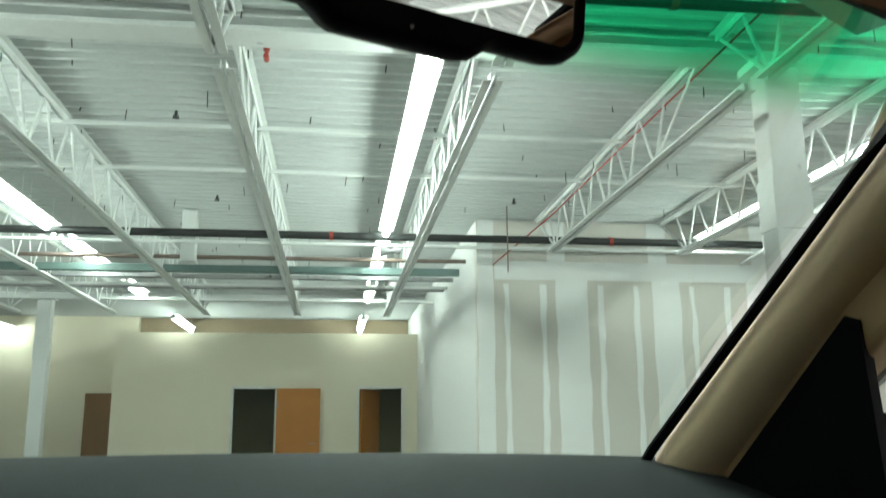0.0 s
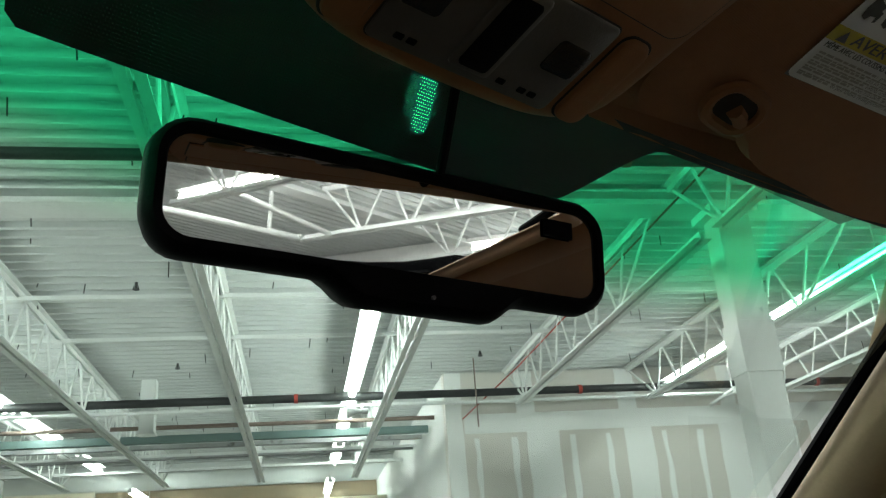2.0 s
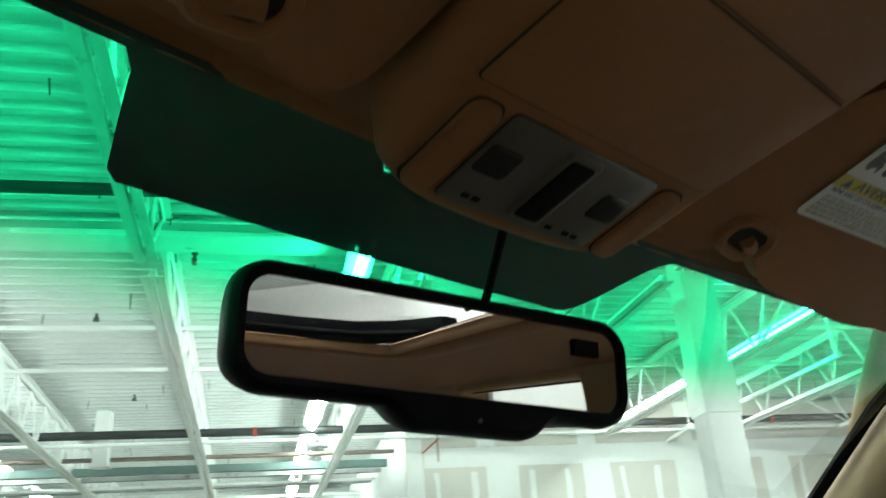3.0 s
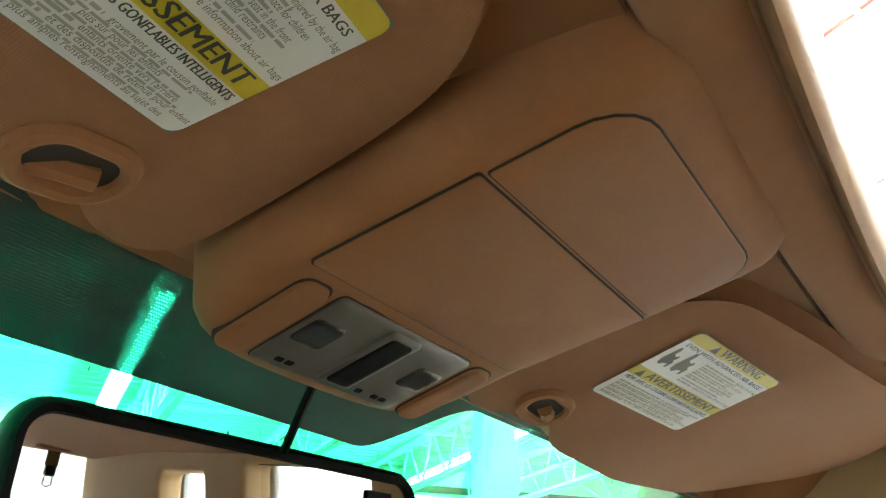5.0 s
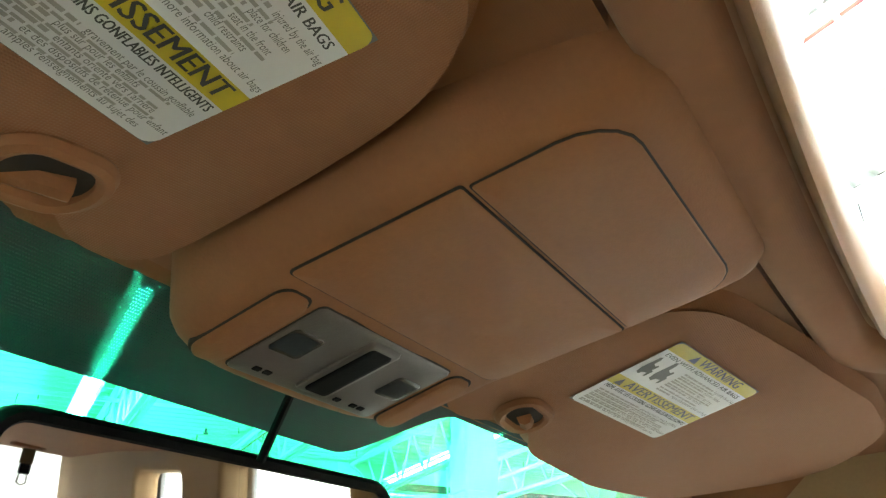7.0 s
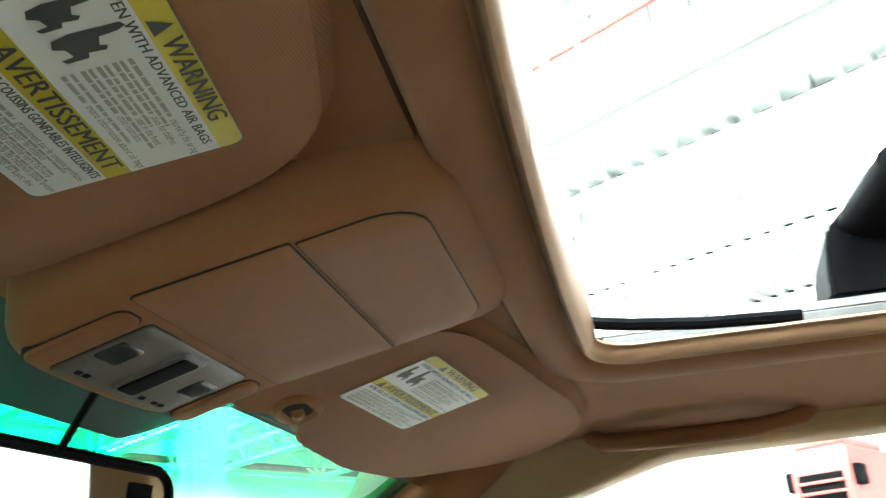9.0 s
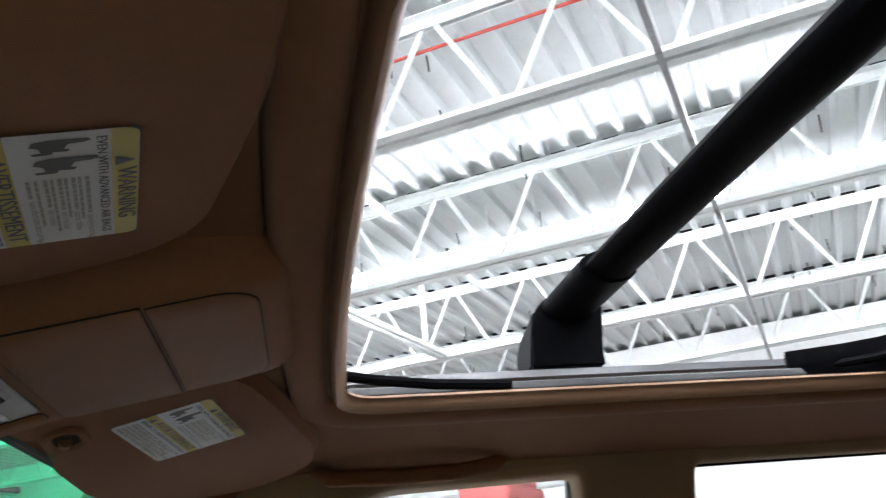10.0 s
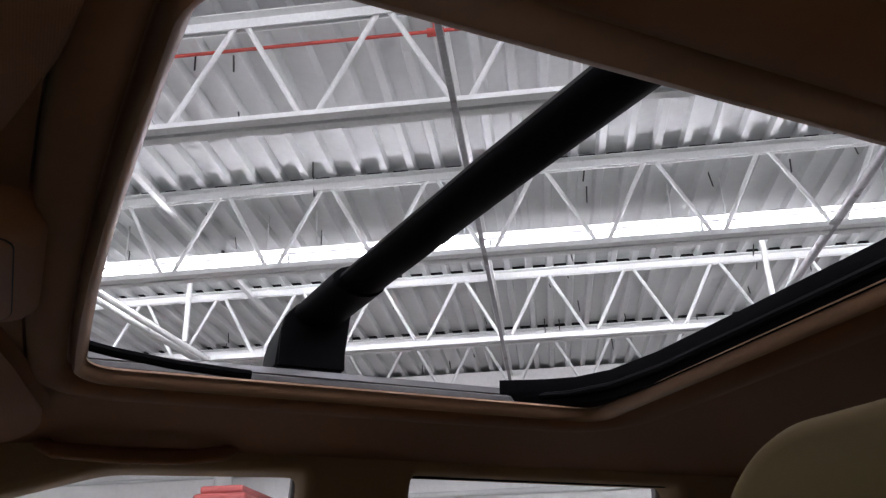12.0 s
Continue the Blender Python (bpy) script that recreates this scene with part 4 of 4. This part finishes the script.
rb = part("belt_anchor", box(0.40, 0.50, -1.96, -1.89, 1.500, 1.560, 0.012), "trim", car, "beige ceiling anchor of a rear seat belt", smooth=True)
part("belt_webbing", box(0.437, 0.475, -1.932, -1.928, 1.455, 1.502), "leather", rb, "folded beige belt webbing")
part("buckle", box(0.440, 0.472, -1.940, -1.918, 1.425, 1.456, 0.005), "black", rb, "black belt buckle", smooth=True)
part("buckle_tongue", sweep([(0.445, -1.93, 1.424), (0.443, -1.93, 1.402), (0.456, -1.93, 1.394), (0.469, -1.93, 1.402), (0.467, -1.93, 1.424)], ring(0.003, 6), up=(0, 1, 0)), "silver", rb, "steel buckle tongue")
# Out of view, works as a reflector for the underside of the roof.
part("cabin_floor", box(-0.74, 0.74, -2.15, 1.1, 0.34, 0.40), "carpet", car, "unseen floor carpet, made tan to bounce light upwards")
part("firewall", box(-0.78, 0.78, 1.06, 1.10, 0.40, 1.02), "dash", car)
part("bonnet", sheet(lambda u, v: (0.78 * (2 * u - 1), 1.05 + 1.0 * v, 1.02 - 0.10 * v * v - 0.05 * (2 * u - 1) ** 2), 10, 8, (0, 0, -0.5)), "paint", car, "grey painted bonnet", smooth=True)
for sx in (-1, 1):
    for wy in (1.45, -1.5):
        part("wheel", sweep([(sx * 0.62, wy, 0.486), (sx * 0.80, wy, 0.486)], ring(0.31, 24)), "rubber", car, "black tyre")

# seats
def cushion(x0, x1, y0, y1, z0, z1, r):
    return box(x0, x1, y0, y1, z0, z1, r, 4)
def seat(x, y):
    st = part("seat", cushion(x - 0.25, x + 0.25, y - 0.05, y + 0.48, 0.45, 0.68, 0.06), "leather", car, "beige leather car seat", smooth=True)
    b = cushion(-0.24, 0.24, -0.07, 0.07, 0.0, 0.58, 0.06)
    bmesh.ops.transform(b, matrix=pose(x, y - 0.12, 0.62, 12), verts=b.verts)
    part("seat_back", b, "leather", st, "beige leather seat back", smooth=True)
    return st
def headrest(st, x, y, z, w, h):
    b = bmesh.new()
    pts = rounded(-w / 2, w / 2, 0, h, (0.075, 0.075, 0.03, 0.03), 14)
    rows = []
    for yy, k in [(0.015 + 0.072 * u, 0.80 + 0.20 * (1 - abs(u) ** 2.6) ** (1 / 2.6)) for u in [math.sin(math.pi / 2 * i / 9) for i in range(-9, 10)]]:
        rows.append([b.verts.new((p[0] * k, yy, h / 2 + (p[1] - h / 2) * k)) for p in pts])
    n = len(pts)
    for r, q in zip(rows, rows[1:]):
        for i in range(n):
            b.faces.new((r[i], r[(i + 1) % n], q[(i + 1) % n], q[i]))
    b.faces.new(rows[0])
    b.faces.new(rows[-1][::-1])
    bmesh.ops.transform(b, matrix=pose(x, y, z, 8), verts=b.verts)
    part("headrest", b, "leather", st, "beige leather headrest", smooth=True)
    for dx in (-0.06, 0.06):
        part("headrest_post", tube((x + dx, y, z - 0.10), (x + dx, y, z + 0.02), 0.006, 8), "silver", st)
for x in (-0.33, 0.33):
    headrest(seat(x, -0.14), x, -0.228, 1.183, 0.25, 0.208)
for x in (-0.35, 0.35):
    headrest(seat(x, -1.00), x, -1.12, 1.14, 0.24, 0.13)

# ---------------------------------------------------------------- mirror
def mirror_shell():
    """Rounded housing, its face towards -y."""
    b = bmesh.new()
    def outline_in(k):
        pts = rounded(-0.120 - k, 0.120 + k, -0.030 - k, 0.032 + k, 0.020 + max(k, -0.012), 6)
        dense = []
        for i0, (p, q) in enumerate(zip(pts, pts[1:] + pts[:1])):
            m = 1 if (i0 + 1) % 7 else (36 if (i0 // 7) % 2 == 0 else 4)
            dense += [tuple(Vector(p).lerp(Vector(q), i / m)) for i in range(m)]
        return dense
    def outline(k):
        out = []
        for x, z in outline_in(k):
            if z < 0:
                c = min(1.0, max(0.0, (0.052 - abs(x - 0.012)) / 0.018))
                z -= 0.0105 * c * c * (3 - 2 * c)                          # chin with the button
            out.append((x, z))
        return out
    rows = []
    for y, k, plain in ((-0.004, -0.0085, True), (-0.007, -0.0075, True), (-0.0075, -0.004, False), (-0.004, -0.001, False), (0.004, 0.0, False), (0.018, -0.004, False), (0.026, -0.015, False)):
        rows.append([b.verts.new((x, y, z)) for x, z in (outline_in(k) if plain else outline(k))])
    n = len(rows[0])
    for r, q in zip(rows, rows[1:]):
        for i in range(n):
            b.faces.new((r[i], r[(i + 1) % n], q[(i + 1) % n], q[i]))
    b.faces.new(rows[-1])
    return b
MIR = Matrix.Translation((0.0177, 0.480, 1.4251)) @ pose(0, 0, 0, 0, 0, -10.7) @ pose(0, 0, 0, 5.9, 0, 0) @ pose(0, 0, 0, 0, 1.2, 0) @ Matrix.Diagonal((1.075, 1.075, 1.075, 1))
b = mirror_shell()
bmesh.ops.transform(b, matrix=MIR, verts=b.verts)
mroot = part("rear_view_mirror", b, "black", car, "black framed rear-view mirror hung from the windshield", smooth=True)
b = bmesh.new()
b.faces.new([b.verts.new((x, -0.0045, z)) for x, z in rounded(-0.1118, 0.1118, -0.0218, 0.0238, 0.012, 6)])
mg = part("mirror_glass", b, "mirror", mroot, "clear mirror glass")
mg.matrix_local = MIR
sn = part("mirror_sensor", box(0.078, 0.0965, -0.0066, -0.0050, 0.0085, 0.0180, 0.0006), "black", mroot, "small black light sensor on the glass")
sn.matrix_local = MIR
part("mirror_stalk", sweep([(0.006, 0.496, 1.428), (0.008, 0.515, 1.433), (0.010, 0.560, 1.452)], ring(0.009, 8)), "black", mroot, smooth=True)
part("mirror_cable", sweep([(0.010, 0.420, 1.492), (0.018, 0.436, 1.479), (0.026, 0.452, 1.465), (0.029, 0.462, 1.452)], ring(0.0026, 8)), "black", mroot, "thin black cable", smooth=True)
bt = part("mirror_button", tube((0, -0.0088, 0), (0, -0.007, 0), 0.0010, 8), "grey", mroot)
bt.matrix_local = MIR @ pose(0.012, 0, -0.0335)

# ---------------------------------------------------------------- sun visors
def words(lines, mat_name, parent, place, bold=0.0):
    """Lettering: (text, x0, x1, y, height) lines laid out on one mesh, fitted between x0 and x1."""
    b = bmesh.new()
    for text, x0, x1, y, height in lines:
        cu = bpy.data.curves.new("words", "FONT")
        cu.body, cu.size, cu.resolution_u, cu.offset = text, 1.0, 2, 0.0
        ob = bpy.data.objects.new("words", cu)
        scene.collection.objects.link(ob)
        bpy.context.view_layer.update()
        me = bpy.data.meshes.new_from_object(ob.evaluated_get(bpy.context.evaluated_depsgraph_get()))
        bpy.data.objects.remove(ob)
        w = max(v.co.x for v in me.vertices)
        me.transform(pose(x0 * LS, y, 0) @ Matrix.Diagonal(((x1 - x0) * LS / w, height / 0.70, 1, 1)))
        b.from_mesh(me)
        if bold:
            me.transform(Matrix.Translation((bold * height, 0, 0.00003)))
            b.from_mesh(me)
        bpy.data.meshes.remove(me)
    ob = part("lettering", b, mat_name, parent)
    ob["kind"] = "stuff"
    ob.matrix_local = place
    return ob

def visor_z(x, y):
    """Height of the visor's lower face."""
    a = abs(x)
    lean = 0.118 * (a - 0.156) if a < 0.27 else 0.118 * 0.114 + 0.118 * (a - 0.27) - 0.118 / 0.12 * (a - 0.27) ** 2 if a < 0.33 else 0.118 * 0.144
    return 1.5245 - lean - 0.20 * (y - 0.258) - (0.012 * ((y - 0.36) / 0.05) ** 2 if y > 0.36 else 0) * 0.3

def sun_visor(s):
    vis = part("sun_visor", slab([(s * x, y) for x, y in (visor_outline() if s > 0 else visor_outline()[::-1])], lambda x, y: visor_z(x, y) - 0.003, lambda x, y: visor_z(x, y) + 0.009, 0.0045, 4, -0.010),
               "visor", car, "beige cloth sun visor folded up", smooth=True)
    return vis

def visor_outline():
    """Half-moon outline of a visor, from its inner end outwards."""
    pts = [(0.116, 0.385), (0.115, 0.345), (0.117, 0.300), (0.122, 0.272), (0.134, 0.252), (0.152, 0.237), (0.180, 0.228), (0.252, 0.208), (0.375, 0.184), (0.468, 0.183), (0.505, 0.192), (0.545, 0.222), (0.558, 0.250), (0.545, 0.285),
           (0.483, 0.352), (0.453, 0.370), (0.350, 0.385), (0.225, 0.390), (0.206, 0.376), (0.170, 0.376), (0.158, 0.391), (0.140, 0.397), (0.124, 0.396)]
    return smooth_outline(pts, 0.02)[::-1]

def smooth_outline(pts, r, n=4):
    out, m = [], len(pts)
    for i in range(m):
        p, a, c = Vector(pts[i]), Vector(pts[i - 1]), Vector(pts[(i + 1) % m])
        ra, rc = min(r, (a - p).length * 0.48), min(r, (c - p).length * 0.48)
        da, dc = (a - p).normalized() * ra, (c - p).normalized() * rc
        for k in range(n + 1):
            t = k / n
            q = (p + da) * (1 - t) ** 2 + p * 2 * t * (1 - t) + (p + dc) * t * t
            out.append((q.x, q.y))
    return out

LW, LH = 0.1076, 0.0817
LS = LW / 0.130                       # the lettering is laid out on a sheet 0.130 wide
def sticker(vis, m):
    """Warning label with two yellow bands; its own x along the text, y up the text, facing +z."""
    def plate(name, y0, y1, mat_name, z, ends):
        b = bmesh.new()
        r = (0.005 if ends > 0 else 0.0003, 0.005 if ends > 0 else 0.0003, 0.005 if ends < 0 else 0.0003, 0.005 if ends < 0 else 0.0003)
        b.faces.new([b.verts.new((x, y, z)) for x, y in rounded(0, LW, y0, y1, r, 4)])
        o = part(name, b, mat_name, vis)
        o.matrix_local = m
        return o
    H = LH
    plate("label_border", -0.0004, H + 0.0004, "ink_grey", 0.0002, 0)
    plate("label_sheet", H * 0.46, H * 0.88, "sticker_white", 0.0005, 0)
    plate("label_sheet", 0, H * 0.34, "sticker_white", 0.0005, -1)
    plate("label_band", H * 0.88, H, "sticker_yellow", 0.0005, 1)
    plate("label_band", H * 0.34, H * 0.46, "sticker_yellow", 0.0005, 0)
    up = m @ pose(0, 0, 0.0008)
    words([("WARNING", 0.040, 0.104, H * 0.905, 0.0072), ("AVERTISSEMENT", 0.0195, 0.1215, H * 0.365, 0.0072)], "ink", vis, up, 0.07)
    words([("EVEN WITH ADVANCED AIR BAGS", 0.005, 0.122, H * 0.822, 0.0036), ("M\u00caME AVEC LES COUSSINS GONFLABLES INTELLIGENTS", 0.004, 0.1255, H * 0.288, 0.0036)], "ink", vis, up, 0.08)
    words([("injured by the air bag", 0.095, 0.128, H * 0.755, 0.0030), ("place for children", 0.089, 0.115, H * 0.695, 0.0030), ("seat in the front", 0.087, 0.112, H * 0.635, 0.0030), ("child restraints", 0.082, 0.105, H * 0.575, 0.0030),
           ("more information about air bags", 0.069, 0.128, H * 0.500, 0.0030),
           ("gravement par le coussin gonflable", 0.067, 0.125, H * 0.228, 0.0028), ("plus s\u00fbr pour les enfants", 0.059, 0.099, H * 0.180, 0.0028), ("enfants orient\u00e9 vers l'arri\u00e8re", 0.064, 0.114, H * 0.132, 0.0028),
           ("et des dispositifs de retenue pour enfant", 0.055, 0.128, H * 0.084, 0.0028), ("de plus amples renseignements au sujet des", 0.039, 0.117, H * 0.036, 0.0028)], "ink_grey", vis, up)
    b = bmesh.new()
    rnd = random.Random(21)
    def bars(x0, x1, y, h):
        while x0 < x1:
            w = min(rnd.uniform(0.003, 0.009), x1 - x0)
            box(x0 * LS, (x0 + w) * LS, y, y + h, 0, 0.0001, bm=b)
            x0 += w + 0.0012
    for y, x1 in ((0.755, 0.092), (0.695, 0.086), (0.635, 0.084), (0.575, 0.079), (0.500, 0.066)):
        bars(0.046, x1, H * y + 0.0004, 0.0015)
    for y in (0.728, 0.668, 0.608, 0.540):
        bars(0.046, rnd.uniform(0.095, 0.12), H * y, 0.0012)
    for y, x1 in ((0.228, 0.064), (0.180, 0.056), (0.132, 0.061), (0.084, 0.052), (0.036, 0.036)):
        bars(0.006, x1, H * y + 0.0004, 0.0014)
    for y in (0.206, 0.158, 0.110, 0.060):
        bars(0.006, rnd.uniform(0.1, 0.118), H * y + 0.0001, 0.0010)
    o = part("unreadable_print", b, "ink_pale", vis)
    o.matrix_local = up
    def shape(name, pts, label):
        b = bmesh.new()
        b.faces.new([b.verts.new((x * LS, y, 0)) for x, y in pts])
        o = part(name, b, "ink", vis, label)
        o.matrix_local = up
    shape("warning_triangle", [(0.0275, H * 0.895), (0.0375, H * 0.895), (0.0325, H * 0.985)], "black warning triangle")
    shape("warning_triangle", [(0.007, H * 0.355), (0.0165, H * 0.355), (0.01175, H * 0.445)], "black warning triangle")
    for cx, k in ((0.0055, 1.0), (0.0235, 1.12)):
        seat_shape = [(0, 0.30), (0.02, 0.95), (0.18, 1.0), (0.30, 0.86), (0.34, 0.62), (0.62, 0.56), (0.70, 0.66), (0.84, 0.60), (0.80, 0.38), (0.98, 0.34), (1.0, 0.05), (0.86, 0.0), (0.80, 0.18), (0.52, 0.14), (0.40, 0.0), (0.12, 0.06)]
        shape("pictogram", [(cx + 0.0145 * k * x, H * (0.55 + 0.25 * k * y)) for x, y in seat_shape], "dark printed seat pictogram")

def label_place(x):
    """The label's pose on the visor's lower face: text runs to the car's right, its top towards the rear."""
    yy = 0.3395 if x > 0 else 0.3207
    a = Vector((x, yy, visor_z(x, yy) - 0.0036))
    turn = -10.2 if x > 0 else 9.8
    ez = Vector((-0.118 if x > 0 else 0.118, -0.2, -1)).normalized()
    ex = Vector((math.cos(radians(turn)), math.sin(radians(turn)), 0))
    ex = (ex - ez * ex.dot(ez)).normalized()
    ey = ez.cross(ex)
    mt = Matrix((ex, ey, ez)).transposed().to_4x4()
    mt.translation = a + ez * 0.0002
    return mt

def visor_clip(vis, s):
    """Recessed hook that holds the visor's inner end."""
    x0, x1, y0, y1 = (0.156, 0.194, 0.358, 0.3845) if s > 0 else (0.164, 0.203, 0.358, 0.3845)
    loop = [(s * x, y, visor_z(x, y) - 0.0035) for x, y in rounded(x0, x1, y0, y1, 0.013, 6)]
    part("clip_rim", sweep(loop, ring(0.0042, 8), closed=True), "trim", vis, "beige plastic clip rim", smooth=True)
    z = visor_z(0.18, 0.368)
    # Flat dark plate instead of a hollow: the recess's shade is its colour.
    part("clip_shade", slab([(s * x, y) for x, y in (rounded(x0, x1, y0, y1, 0.013, 6) if s > 0 else rounded(x0, x1, y0, y1, 0.013, 6)[::-1])], lambda x, y: visor_z(x, y) - 0.0046, lambda x, y: visor_z(x, y), 0.0005, 1), "gap", vis, "dark plate standing for the shade inside the clip")
    part("clip_arm", sweep([(s * 0.206, 0.389, z + 0.001), (s * 0.198, 0.383, z - 0.0045), (s * 0.184, 0.374, z - 0.0060), (s * 0.174, 0.371, z - 0.006)], ring(0.005, 8)), "trim", vis, "beige hook", smooth=True)

vp = sun_visor(1)
sticker(vp, label_place(0.1755))
visor_clip(vp, 1)
vd = sun_visor(-1)
sticker(vd, label_place(-0.276))
visor_clip(vd, -1)

# ---------------------------------------------------------------- overhead console
def con_z(x, y):
    return 1.5067 - 0.19 * (y - 0.271) if y < 0.355 else 1.49074 - 0.28 * (y - 0.355)
con = part("overhead_console", slab(smooth_outline([(-0.098, 0.192), (0.097, 0.192), (0.102, 0.25), (0.102, 0.37), (0.097, 0.412), (0.062, 0.428), (0.0, 0.430), (-0.062, 0.428), (-0.097, 0.412), (-0.102, 0.37), (-0.103, 0.25)], 0.026),
           con_z, lambda x, y: roof_z(x, y) + 0.006, 0.017, 6, 0.003), "trim", car, "beige plastic overhead console", smooth=True)
def inlay(name, x0, x1, y0, y1, r, mat_name, label, proud=0.0012, gap=0.0006, edge=0.0012):
    """A piece let into the console with a dark joint round it."""
    if gap:
        part("joint", slab(rounded(x0 - gap, x1 + gap, y0 - gap, y1 + gap, r, 5), lambda x, y: con_z(x, y) - 0.0006, lambda x, y: con_z(x, y) + 0.002, 0.0004, 1), "gap", con)
    return part(name, slab(rounded(x0, x1, y0, y1, r, 5), lambda x, y: con_z(x, y) - proud, lambda x, y: con_z(x, y) + 0.002, edge, 2), mat_name, con, label, smooth=True)
inlay("storage_lid", -0.0875, 0.0875, 0.2722, 0.3504, (0.010, 0.003, 0.002, 0.002), "door", "beige storage lid with faint scuffs")
inlay("storage_lid", -0.0855, 0.0850, 0.2115, 0.2698, (0.002, 0.002, 0.024, 0.024), "door", "beige storage lid with faint scuffs")
for s in (-1, 1):
    inlay("lamp_button", min(s * 0.0605, s * 0.080), max(s * 0.0605, s * 0.080), 0.358, 0.412, 0.007, "trim", "beige map lamp button", 0.0035, 0.0010, 0.0025)
inlay("switch_panel", -0.0555, 0.0555, 0.3575, 0.4125, 0.004, "grey", "grey switch panel with lamps and a sunroof switch", 0.0016, 0.0006)
inlay("map_lamp", -0.0525, -0.031, 0.3735, 0.3915, 0.003, "lens", "smoked map lamp lens", 0.0024, 0)
inlay("map_lamp", 0.031, 0.0525, 0.3735, 0.3915, 0.003, "lens", "smoked map lamp lens", 0.0024, 0)
inlay("switch_bezel", -0.0125, 0.0125, 0.3605, 0.408, 0.003, "grey", "", 0.0034, 0, 0.002)
inlay("sunroof_switch", -0.0090, 0.0090, 0.3635, 0.4050, 0.003, "black", "black sunroof rocker switch", 0.0042, 0)
for q in (-0.043, -0.036, 0.018, 0.032, 0.039):
    inlay("panel_button", q, q + 0.005, 0.4045, 0.4075, 0.0006, "black", "", 0.0022, 0, 0.0004)
